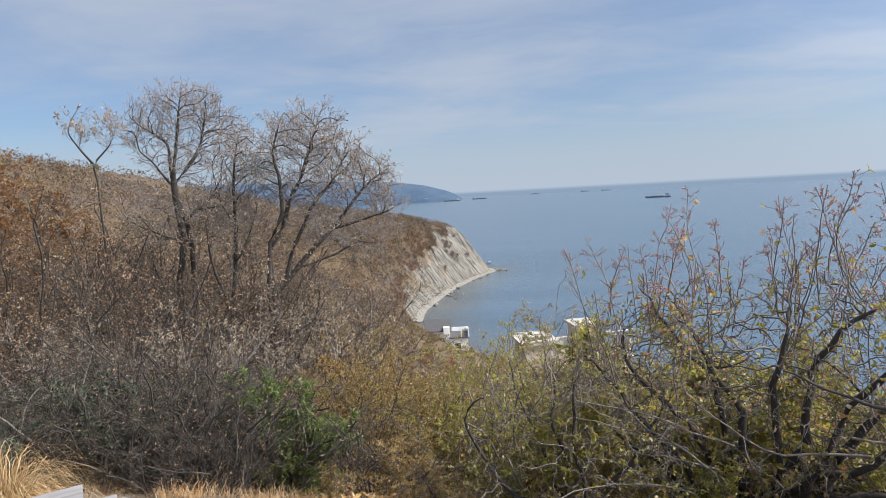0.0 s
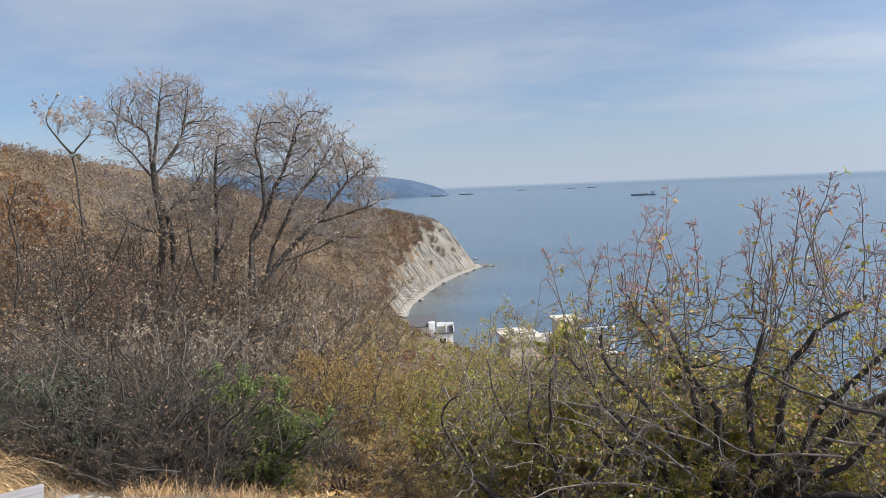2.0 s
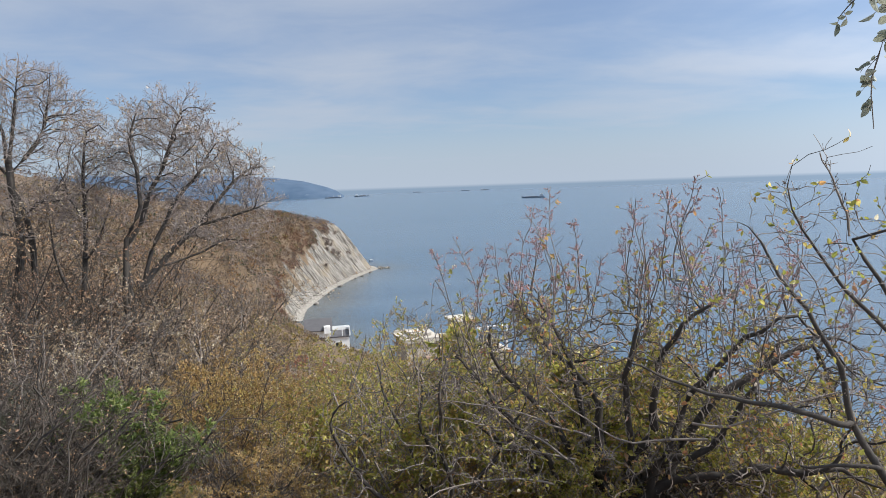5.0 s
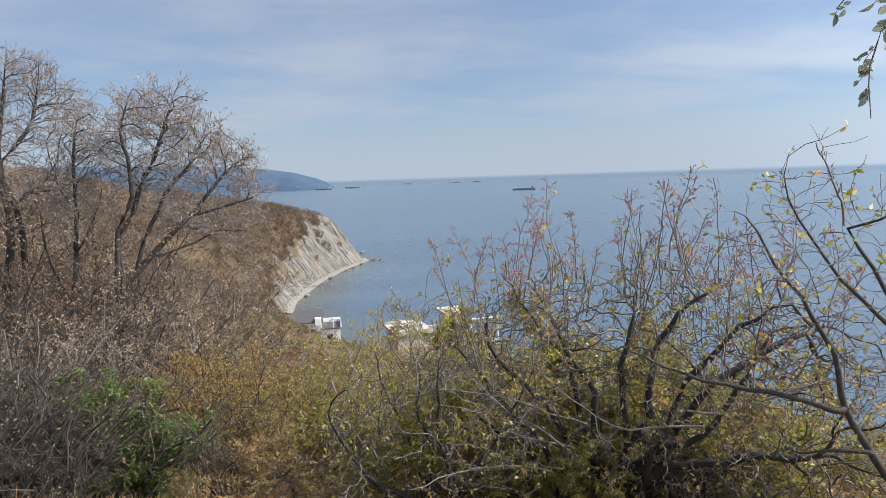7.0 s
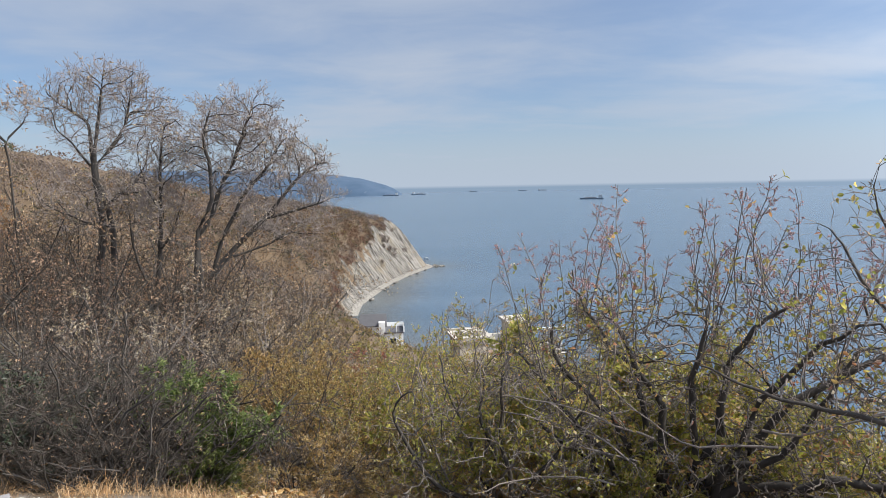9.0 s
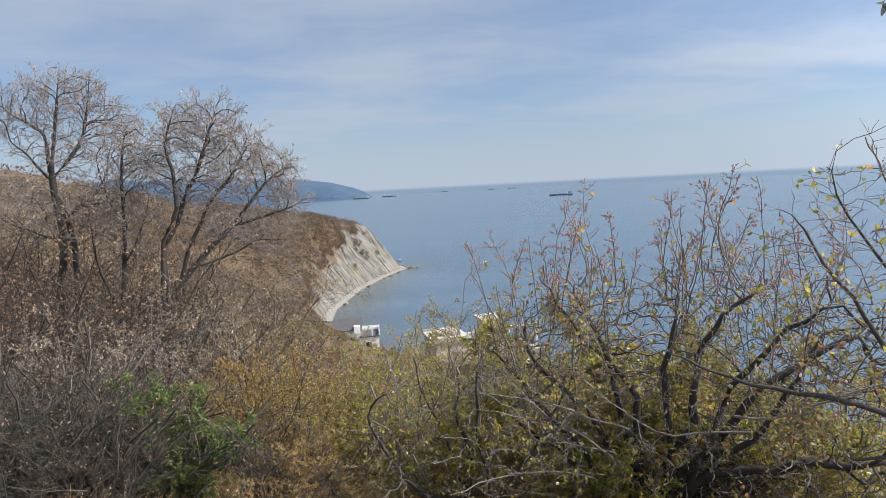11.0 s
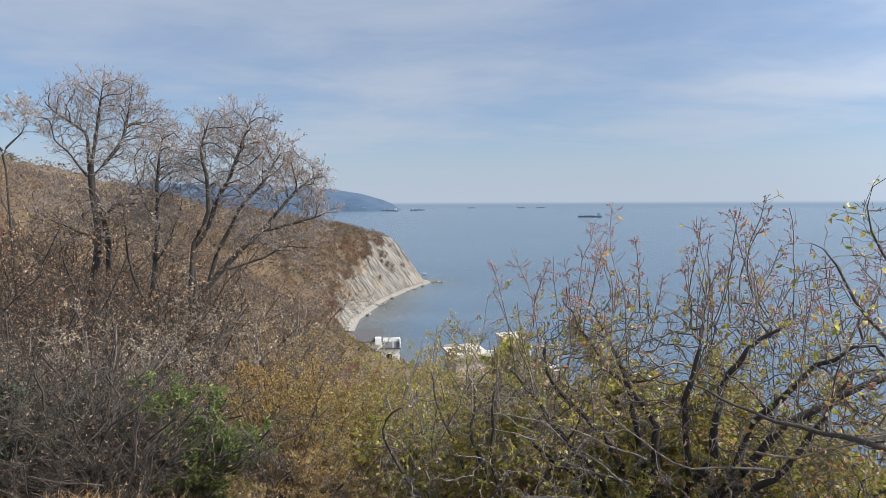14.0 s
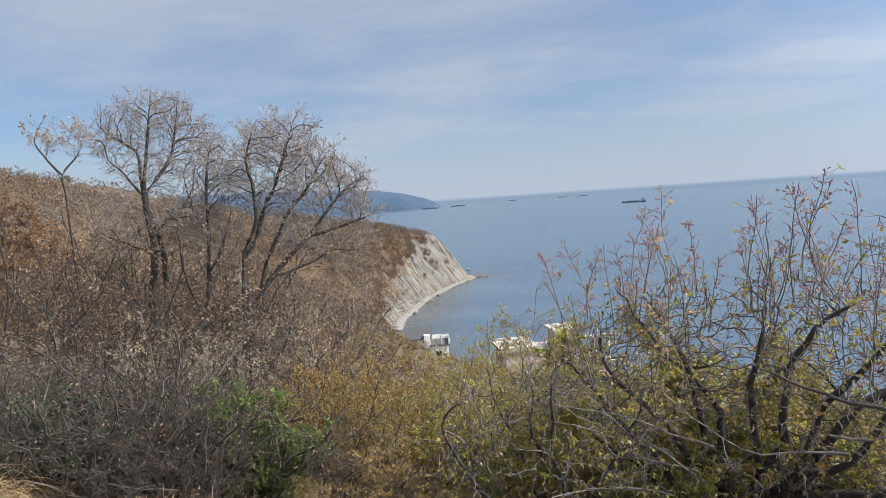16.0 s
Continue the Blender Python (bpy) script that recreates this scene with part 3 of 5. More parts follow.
def stem_parts(root, p0, r0, p1, r1, per, mat, name="stem", sides=(5, 3)):
    """Each stem, with the branches that leave it, as a part of its own."""
    for i in range(len(p0)):
        own = slice(i * per, (i + 1) * per)
        put(name, wood(name, [(p0[i:i + 1], r0[i:i + 1]), (p1[own], r1[own])], sides, mat), root)


# ---------------------------------------------------------------- shrubs
def shrub(name, seed, height, spread, stems, label, twig_mat, leaf_mat=None, leaf_len=0.05, leaf_per=0, ratio=0.42, sub=(5, 5, 4), stem_mat=None, tip_leaves=0, wob=0.16, thick=0.0075):
    """A many-stemmed shrub, 'height' metres tall, rooted at the origin."""
    g = np.random.default_rng(seed)
    root = thing(name, 0, 0, 0, label, "shrub")
    start = np.c_[g.normal(0, 0.10, (stems, 2)) * height * 0.6, np.full(stems, -0.15)]
    p0, r0 = march(g, start, fan(g, stems, spread), height * g.uniform(0.7, 1.02, stems), thick * height * g.uniform(0.5, 1, stems), np.full(stems, 0.006), 9, wob, 0.09)
    p1, r1 = sprout(g, p0, r0, sub[0], 0.12, 0.95, 25, 70, 0.30, 0.65, 0.55, 7, wob * 1.2, 0.09)
    p2, r2 = sprout(g, p1, r1, sub[1], 0.15, 1.0, 25, 70, 0.35, 0.75, 0.60, 3, wob * 1.4, 0.04)
    r2 = np.maximum(r2, 0.0024)
    p3, r3 = sprout(g, p2, r2, sub[2], 0.15, 1.0, 20, 65, 0.35, 0.9, 0.65, 2, wob * 1.5, 0.03, least=0.09)
    r3 = np.maximum(r3, 0.0017)
    root["tall"] = float(np.percentile(p3[:, -1, 2], 94))
    stem_parts(root, p0, r0, p1, np.maximum(r1, 0.0035), sub[0], stem_mat or twig_mat)
    stuff("twig_mass", wood("twig_mass", [(p2, r2), (p3, r3)], (3, 3), twig_mat), root)
    if leaf_mat:
        stuff("foliage", leaves_on("foliage", g, p3, r3, leaf_per, 0.05, 1.0, leaf_len, leaf_mat, ratio), root)
    if tip_leaves:
        pick = g.choice(len(p3), min(tip_leaves, len(p3)), replace=False)
        stuff("foliage", leaves_on("foliage", g, p3[pick], r3[pick], 2, 0.3, 1.0, leaf_len, LEAF_BROWN, ratio), root)
    return root


GREY_A = shrub("shrub", 11, 2.4, 46, 10, "bare grey twiggy shrub with a few dry leaves", TWIG_SHADED_BROWN, stem_mat=BARK_DARK, tip_leaves=650, leaf_len=0.032, sub=(7, 5, 4), wob=0.28, thick=0.012)
GREY_B = shrub("shrub", 12, 2.9, 42, 9, "bare grey-brown thicket shrub with tangled twigs", TWIG_SHADED_BROWN, stem_mat=BARK_DARK, tip_leaves=750, leaf_len=0.036, sub=(7, 5, 4), wob=0.28, thick=0.012)
GREY_LOW = shrub("shrub", 13, 1.2, 48, 10, "low tangle of bare brown twigs", TWIG_SHADED_BROWN, stem_mat=BARK_DARK, tip_leaves=160, leaf_len=0.028, sub=(6, 6, 4), wob=0.26, thick=0.012)
GREY_TALL = shrub("shrub", 14, 3.3, 30, 9, "tall bare grey shrub with fine upright twigs", TWIG_SHADED_BROWN, stem_mat=BARK_DARK, tip_leaves=1100, leaf_len=0.045, sub=(7, 6, 4), wob=0.30, thick=0.008)
YELLOW_A = shrub("shrub", 21, 2.7, 50, 10, "leafy shrub turning yellow-green in autumn", TWIG_GREY, LEAF_YELLOW_GREEN, 0.040, 9, 0.52, sub=(7, 6, 3))
YELLOW_B = shrub("shrub", 22, 3.0, 52, 9, "leafy shrub with ochre and pale autumn leaves", TWIG_SHADED_BROWN, LEAF_OCHRE, 0.045, 8, 0.46, sub=(7, 6, 3))
ORANGE_A = shrub("shrub", 23, 2.6, 48, 8, "shrub with orange-brown autumn leaves", TWIG_SHADED_BROWN, LEAF_ORANGE, 0.042, 11, 0.46, sub=(6, 6, 4))
GREEN_A = shrub("shrub", 24, 1.5, 55, 8, "fresh green leafy shrub with drooping narrow leaves", TWIG_GREY, LEAF_GREEN, 0.058, 10, 0.30, sub=(5, 5, 4))
RED_A = shrub("shrub", 25, 1.8, 34, 5, "small shrub with dark red autumn leaves", TWIG_GREY, LEAF_RED, 0.042, 7, 0.5, sub=(4, 4, 4))
YELLOW_C = shrub("shrub", 26, 2.4, 54, 9, "thin shrub with pale dry leaves", TWIG_GREY, LEAF_DRY, 0.034, 4, 0.45, sub=(6, 5, 3))
IVY = shrub("shrub", 28, 1.1, 50, 9, "dark evergreen undergrowth, its colour deepened for shade below the thicket", TWIG_DARK, LEAF_SHADED_GREEN, 0.045, 4, 0.5, sub=(5, 5, 4))
BRUSH_YELLOW = shrub("shrub", 30, 1.1, 52, 8, "low leafy brush with yellow-green leaves", TWIG_GREY, LEAF_YELLOW_GREEN, 0.035, 10, 0.5, sub=(5, 5, 3))
BRUSH_LOW = shrub("shrub", 27, 1.1, 48, 8, "low dry brush with brown and ochre leaves", TWIG_GREY, LEAF_ORANGE, 0.031, 9, 0.48, sub=(5, 5, 3))


def plant(ob, az, dist, height, turn, sink=0.0, first=False):
    """Set a plant, or a copy of it, on the ground: az degrees to the right of +y."""
    scale = min((height + sink) / ob["tall"], 1.4)
    x, y = dist * math.sin(radians(az)), dist * math.cos(radians(az))
    m = pose(x, y, on_ground(x, y) - sink, 0, 0, turn) @ Matrix.Diagonal((scale, scale, scale, 1))
    if first:
        ob.matrix_basis = m
        return ob
    return copy_thing(ob, m)


rng = random.Random(5)


def thicket(kind, spots):
    """Set out copies of one shrub: azimuth, distance and height of each."""
    for n, (a, d, s) in enumerate(spots):
        tagged(plant(kind, a, d, s, rng.uniform(0, 360), 0.05, n == 0), group="hillside thicket")


thicket(GREY_A, [(-33, 5.6, 1.15), (-26, 5.7, 1.26), (-43, 6.0, 0.60), (-38, 7.2, 1.25), (-29, 7.8, 1.64), (-51, 5.6, 0.51), (-47, 8.6, 0.88), (-22.6, 7.0, 1.46), (-56, 7, 0.40), (-47, 6.4, 0.75), (-50.5, 7.2, 0.80)])
thicket(GREY_B, [(-36.0, 9.2, 1.92), (-30.5, 10.2, 2.25), (-33.5, 12.6, 2.66), (-41, 11.0, 1.67), (-25, 9.0, 2.02), (-19, 10.4, 2.14), (-26, 14.5, 2.87), (-22, 13.5, 2.48), (-45, 14, 1.55), (-44, 17, 2.46), (-35, 18, 3.99), (-31, 17, 3.95), (-27, 18, 4.02), (-47, 20, 2.55)])
thicket(GREY_TALL, [(-31.5, 11.6, 2.7), (-27.6, 11.0, 2.4), (-23.3, 11.0, 2.3), (-36, 13.0, 3.1), (-39.0, 13.6, 2.6), (-17.6, 11.4, 2.2), (-33.5, 15.2, 3.4), (-29.6, 15.5, 3.8), (-25.8, 15.4, 3.4), (-21.5, 15.2, 2.9), (-37.5, 17.0, 3.8), (-18.6, 14.2, 2.6), (-34.5, 10.6, 2.3), (-14.6, 13.4, 2.2)])
thicket(GREY_LOW, [(22, 4.9, 0.60), (28, 4.8, 0.60), (-48, 4.9, 0.40), (-41.5, 4.7, 0.40), (-36, 4.6, 0.62), (-30.5, 4.6, 0.82), (-26, 4.6, 0.86), (-33, 4.3, 0.49), (-28, 4.2, 0.56), (-14.5, 4.6, 0.49), (-31, 5.2, 0.98), (-38, 5.4, 0.76), (-49.5, 5.6, 0.41), (-52.5, 5.2, 0.49), (-45, 5.3, 0.46)])
thicket(YELLOW_A, [(-8.5, 6.8, 1.33), (-2.0, 7.4, 2.62), (-11.8, 8.6, 1.90), (3, 7.8, 3.21), (9.5, 7.2, 2.40), (17, 7.2, 1.42), (6, 9.6, 3.25), (-3, 9.8, 2.70), (0, 11.5, 3.69), (3.5, 5.9, 2.06), (4.4, 7.0, 2.83), (7.2, 6.6, 2.28)])
thicket(YELLOW_B, [(-13.8, 6.2, 1.23), (-17, 6.8, 1.50), (-15, 8.6, 1.97), (-19.5, 9.0, 1.95), (0.8, 9.0, 3.52), (12.5, 9.2, 2.75), (-6.4, 8.2, 1.46)])
thicket(ORANGE_A, [(-12.4, 7.4, 1.45), (-15.8, 7.7, 1.60), (-9.2, 8.0, 1.42), (-8.4, 9.8, 1.70), (-5.6, 10.2, 1.95), (-10.2, 11.2, 1.72), (-13, 12.2, 2.20), (-16.5, 15, 2.41), (-44, 16.0, 2.02)])
thicket(YELLOW_C, [(-19, 8.4, 1.77), (-17.5, 12.0, 2.33), (14, 6.0, 1.54), (-40, 8.4, 1.16), (-27, 7.0, 1.54), (8.5, 8.6, 2.95)])
thicket(BRUSH_LOW, [(-12, 4.5, 0.45), (-3, 4.5, 0.47), (4, 4.9, 0.83), (-8, 4.7, 0.54), (1, 5.2, 0.98), (-18, 4.3, 0.43), (-5.5, 5.6, 0.43), (-10, 5.4, 0.73), (7, 4.6, 0.85), (30, 8.8, 0.70), (36, 8.4, 0.62), (40.5, 7.6, 0.50), (47, 6.0, 0.38)])
thicket(BRUSH_YELLOW, [(13, 5.7, 1.20), (16.5, 5.9, 1.18), (20, 5.7, 1.05), (23, 6.1, 1.02), (25.5, 5.9, 0.92), (29, 5.6, 0.78), (34, 5.4, 0.62), (2.5, 4.6, 0.70), (18, 4.6, 0.45), (22.5, 7.2, 1.12), (27.5, 7.0, 0.95), (33, 7.2, 0.75), (38, 6.2, 0.55), (24, 9.4, 1.05), (43, 6.6, 0.45), (18.5, 6.8, 1.25), (31, 6.3, 0.80), (14.5, 7.2, 1.45)])
thicket(GREEN_A, [(-23, 4.9, 0.86), (-20.6, 5.1, 0.74), (-21.9, 4.65, 0.58), (-46, 5.0, 0.35)])
# undergrowth, partly added as dark filler where shade lies in the gaps
thicket(IVY, [(-38, 4.9, 0.62), (-34, 5.0, 0.72), (-30, 5.1, 0.80), (-41.5, 5.2, 0.55), (-40, 5.8, 0.60), (-33, 5.6, 0.85), (-44, 5.8, 0.50), (-36, 5.9, 0.80), (-30.5, 6.0, 0.95), (-47.5, 5.6, 0.45), (-42.5, 6.4, 0.70), (-37.5, 6.8, 0.95), (-33.6, 4.6, 0.55)])
thicket(RED_A, [(-7.0, 10.8, 1.80)])


# ---------------------------------------------------------------- trees
def stand(az, dist, sink=0.1):
    """Where a tree is rooted, and the turn that points its own y away from the viewpoint."""
    x, y = dist * math.sin(radians(az)), dist * math.cos(radians(az))
    return x, y, on_ground(x, y) - sink, -az


def heap(g, lumps):
    """Places scattered through lumps of (x, y, z, three radii, count), denser towards their skin."""
    out_ = []
    for cx, cy, cz, rx, ry, rz, count in lumps:
        v = unit(g.normal(size=(count, 3))) * g.uniform(0.02, 1, count)[:, None] ** 0.42
        v = v * (1 + 0.18 * np.sin(v[:, :1] * 6 + cx * 9) * np.cos(v[:, 2:] * 5 + cz))
        out_.append(v * (rx, ry, rz) + (cx, cy, cz))
    return np.vstack(out_)


def grow(g, seeds, goals, step, reach, kill, wob=0.22, lift=0.03, rounds=140, tip=0.003, power=2.15, keep=0.7):
    """Boughs that grow from seed lines towards goals, fork where goals pull apart and end where none is left.
    A seed is (points, first radius, last radius). Gives chains of (points, radii, order, limb)."""
    pos, par, least, way = [], [], [], []
    for pts, ra, rb in seeds:
        pts = np.asarray(pts, float)
        run = np.r_[0, np.cumsum(np.linalg.norm(np.diff(pts, axis=0), axis=1))]
        n = max(int(run[-1] / step), 2)
        f = np.linspace(0, run[-1], n)
        line = np.stack([np.interp(f, run, pts[:, k]) for k in range(3)], -1)
        for _ in range(2):
            line[1:-1] = (line[:-2] + 2 * line[1:-1] + line[2:]) / 4
        line[1:] += np.cumsum(g.normal(0, wob * step * 0.45, (n - 1, 3)), 0) * np.sin(np.linspace(0.15, 1, n - 1) * math.pi * 0.72)[:, None] + g.normal(0, wob * step * 0.25, (n - 1, 3))
        prev = -1
        if pos:
            dist = np.linalg.norm(np.array(pos) - line[0], axis=1)
            if dist.min() < 4 * step:
                prev = int(dist.argmin())
        for q, rr in zip(line, np.linspace(ra, rb, n)):
            way.append(unit(q - pos[prev]) if prev >= 0 else np.array([0, 0, 1.0]))
            pos.append(q)
            par.append(prev)
            least.append(rr)
            prev = len(pos) - 1
    pos, way = np.array(pos), np.array(way)
    kids = np.bincount([q for q in par if q >= 0], minlength=len(pos))
    near, own = np.full(len(goals), 1e9), np.zeros(len(goals), int)

    def update(first):
        d = np.linalg.norm(goals[:, None] - pos[None, first:], axis=-1)
        k = d.argmin(1)
        d = d[np.arange(len(goals)), k]
        better = d < near
        near[better], own[better] = d[better], k[better] + first

    update(0)
    for _ in range(rounds):
        ahead = ((goals - pos[own]) * way[own]).sum(-1) > -0.25 * near
        live = (near > kill) & (near < reach) & (kids[own] < 3) & ahead
        if not live.any():
            break
        pull = np.zeros_like(pos)
        np.add.at(pull, own[live], unit(goals[live] - pos[own[live]]))
        who = np.unique(own[live])
        turn = unit(unit(pull[who]) + keep * way[who] + wob * g.normal(size=(len(who), 3)) + (0, 0, lift))
        first = len(pos)
        pos, way = np.vstack([pos, pos[who] + turn * step]), np.vstack([way, turn])
        par += list(who)
        least += [0.0] * len(who)
        kids[who] += 1
        kids = np.r_[kids, np.zeros(len(who), int)]
        update(first)
    n = len(pos)
    flow, main = np.zeros(n), np.full(n, -1)
    best = np.zeros(n)
    for i in range(n - 1, -1, -1):
        if flow[i] == 0:
            flow[i] = 1.0
        q = par[i]
        if q >= 0:
            flow[q] += flow[i]
            if flow[i] >= best[q]:
                best[q], main[q] = flow[i], i
    rad = np.maximum(tip * flow ** (1 / power), least)
    chains, mark = [], np.full(n, -1)
    for i in range(n):
        q = par[i]
        if q >= 0 and main[q] == i:
            continue
        run = [i]
        while main[run[-1]] >= 0:
            run.append(main[run[-1]])
        head = [q] if q >= 0 else []
        up_ = chains[mark[q]] if q >= 0 else None
        order = up_[2] + 1 if up_ else 0
        limb = len(chains) if order <= 1 else up_[3]
        rr = rad[run]
        mark[run] = len(chains)
        pts = pos[head + run]
        rr = np.r_[min(rr[0] * 1.1, rad[q]), rr] if head else rr
        if len(pts) < 2:
            pts, rr = np.vstack([pts, pts[-1:] + (0, 0, step)]), np.r_[rr, rr]
        chains.append((pts, rr, order, limb))
    return chains


def batches(chains, ease=1):
    """Chains brought to a few common lengths, so that each lot can be skinned at once."""
    lots = {}
    for pts, rr, *_ in chains:
        n = next((k for k in (2, 3, 5, 8, 13) if len(pts) <= k), 22)
        pts = pts.copy()
        if ease and len(pts) > 3:
            pts[1:-1] = (pts[:-2] + 2 * pts[1:-1] + pts[2:]) / 4
        f, h = np.linspace(0, len(pts) - 1, n), np.arange(len(pts))
        p = np.stack([np.interp(f, h, pts[:, k]) for k in range(3)], -1)
        lots.setdefault(n, []).append((p, np.interp(f, h, rr)))
    return [(np.array([p for p, _ in v]), np.array([r for _, r in v])) for v in lots.values()]


def boughs(root, chains, thick, sides, bark_mat, limb_name="limb", first_name="trunk"):
    """The thick chains as parts, limb by limb; returns the thin ones."""
    by_limb = {}
    for c in chains:
        if c[1][0] >= thick or c[2] == 0:
            by_limb.setdefault((c[2] == 0, c[3]), []).append(c)
    for (first, _), lot in by_limb.items():
        lots = batches(lot)
        name = first_name if first else limb_name
        put(name, wood(name, lots, [sides if r.max() > 0.012 else 5 for _, r in lots], bark_mat), root)
    return [c for c in chains if c[1][0] < thick and c[2] > 0]


def line_of(xz, bend=0.0, y0=0.0):
    """A seed line in the plane that faces the viewpoint, bent towards or away from it."""
    k = len(xz)
    return [(x, y0 + bend * i / (k - 1), z) for i, (x, z) in enumerate(xz)]


def bare_tree(name, seed, where, seeds, lumps, label, step=0.075, reach=0.75, kill=0.075, tip=0.0042, thick=0.011, fine=(2, 3), twig=0.0029, fine_len=(0.12, 0.29), leaf_len=0.06, leaf_count=260, crowd=1.9, bark_mat=BARK_DARK, twig_mat=TWIG_PALE, leaf_mat=LEAF_DRY, leaf_per=2, hang=-0.1, wob=0.32, power=2.5):
    """A tree whose boughs follow seed lines and fill a crown of lumps."""
    g = np.random.default_rng(seed)
    lumps = [(*lump[:6], int(lump[6] * crowd)) for lump in lumps]
    x, y, z, turn = where
    root = thing(name, x, y, z, label, "tree", turn=turn)
    chains = grow(g, seeds, heap(g, lumps), step, reach, kill, wob, 0.26, tip=tip, power=power, keep=1.2)
    thin = boughs(root, chains, thick, 8, bark_mat)
    shoots = batches(thin)
    sides = [4 if r.max() > 0.006 else 3 for _, r in shoots]
    ends = np.array([c[0][-1] for c in chains if c[1][-1] < tip * 1.5])
    ways = np.array([c[0][-1] - c[0][-2] for c in chains if c[1][-1] < tip * 1.5])
    m, k = len(ends), fine[0]
    way = np.repeat(unit(ways), k, 0) + 0.55 * g.normal(size=(m * k, 3)) + (0, 0, 0.40)
    p3, q3 = march(g, np.repeat(ends, k, 0), way, g.uniform(*fine_len, m * k), np.full(m * k, twig * 1.25), np.full(m * k, twig * 0.8), 4, 0.13, 0.08)
    p4, q4 = sprout(g, p3, q3, fine[1], 0.15, 1.0, 25, 65, 0.35, 0.8, 0.85, 2, 0.16, 0.08, thin=0.8, least=0.05)
    stuff("twig_mass", wood("twig_mass", shoots, sides, TWIG_GREY), root)
    stuff("twig_mass", wood("twig_mass", [(p3, q3), (p4, np.maximum(q4, twig * 0.8))], (3, 3), twig_mat), root)
    if leaf_count:
        pick = g.choice(len(p4), min(leaf_count, len(p4)), replace=False)
        stuff("foliage", leaves_on("foliage", g, p4[pick], q4[pick], leaf_per, 0.5, 1.0, leaf_len, leaf_mat, 0.45, hang, 0.6), root)
    return root


bare_tree("tree", 131, stand(-28.3, 13.4),
          [(line_of([(-0.30, -0.1), (-0.24, 1.95), (-0.08, 3.19), (-0.13, 3.88), (-0.21, 4.39), (-0.22, 4.8)]), 0.088, 0.050),
           (line_of([(0.06, -0.1), (0.02, 1.91), (0.05, 3.41), (-0.01, 3.95), (-0.14, 4.45), (-0.19, 4.72)], -0.1, 0.12), 0.068, 0.034),
           (line_of([(-0.22, 4.8), (-0.20, 5.40), (-0.49, 5.66), (-0.82, 5.92)], 0.2), 0.038, 0.010),
           (line_of([(-0.19, 4.72), (-0.05, 5.5), (0.06, 6.0), (0.11, 6.40)], -0.2), 0.034, 0.008),
           (line_of([(-0.18, 4.6), (0.06, 4.89), (0.36, 5.32), (0.50, 5.86)], 0.1), 0.036, 0.009),
           (line_of([(-0.26, 4.6), (-0.42, 4.9), (-0.72, 5.24)], -0.3), 0.026, 0.007),
           (line_of([(0.02, 3.45), (-0.52, 3.63), (-0.98, 3.90)], 0.15), 0.024, 0.006),
           (line_of([(0.0, 3.9), (0.45, 4.25), (0.72, 4.7)], 0.3), 0.022, 0.006)],
          [(-0.70, 0, 5.72, 0.34, 0.4, 0.42, 150), (-0.28, 0, 5.90, 0.34, 0.5, 0.55, 200), (0.12, 0, 6.05, 0.32, 0.5, 0.50, 200), (0.52, 0, 5.90, 0.36, 0.5, 0.55, 200), (0.90, 0, 5.60, 0.34, 0.4, 0.45, 150), (0.05, 0, 5.1, 0.85, 0.7, 0.5, 190), (-0.5, 0, 3.95, 0.8, 0.7, 0.6, 160), (0.55, 0, 4.2, 0.5, 0.6, 0.6, 110)],
          "tall bare tree with a double trunk and fine grey twigs", leaf_count=260)
bare_tree("tree", 132, stand(-21.1, 12.4),
          [(line_of([(-0.20, -0.1), (-0.16, 1.2), (-0.13, 2.34)]), 0.12, 0.085),
           (line_of([(-0.13, 2.34), (0.16, 2.65), (0.58, 3.17), (1.11, 3.64), (1.39, 4.04), (1.85, 4.50), (2.25, 4.80)], -0.1), 0.066, 0.010),
           (line_of([(1.11, 3.64), (1.75, 3.82), (2.30, 3.98)], -0.2, -0.06), 0.030, 0.008),
           (line_of([(-0.13, 2.34), (-0.08, 3.33), (0.25, 3.75), (0.41, 4.29), (0.69, 4.72), (0.90, 5.45), (1.03, 5.85)], 0.15), 0.058, 0.009),
           (line_of([(-0.18, 2.0), (-0.22, 2.57), (-0.13, 3.56), (0.12, 3.98), (0.13, 4.64), (0.04, 5.25), (0.25, 5.75)], -0.25), 0.054, 0.009),
           (line_of([(0.10, 2.6), (0.30, 3.3), (0.72, 4.0), (1.25, 4.6), (1.50, 5.2)], 0.35), 0.040, 0.008),
           (line_of([(0.38, 2.92), (1.0, 3.05), (1.6, 3.3)], 0.2), 0.024, 0.006)],
          [(0.25, 0, 5.45, 0.36, 0.5, 0.50, 190), (0.68, 0, 5.40, 0.36, 0.6, 0.58, 230), (1.05, 0, 5.42, 0.34, 0.6, 0.60, 230), (1.50, 0, 4.98, 0.40, 0.6, 0.46, 220), (1.98, 0, 4.58, 0.42, 0.6, 0.40, 220), (2.15, 0, 4.05, 0.45, 0.5, 0.32, 170), (-0.02, 0, 4.8, 0.34, 0.6, 0.60, 170), (0.95, 0, 4.5, 0.9, 0.8, 0.5, 300), (1.3, 0, 3.6, 1.1, 0.8, 0.45, 220)],
          "bare spreading tree forking low, pale twig tips", leaf_count=700)
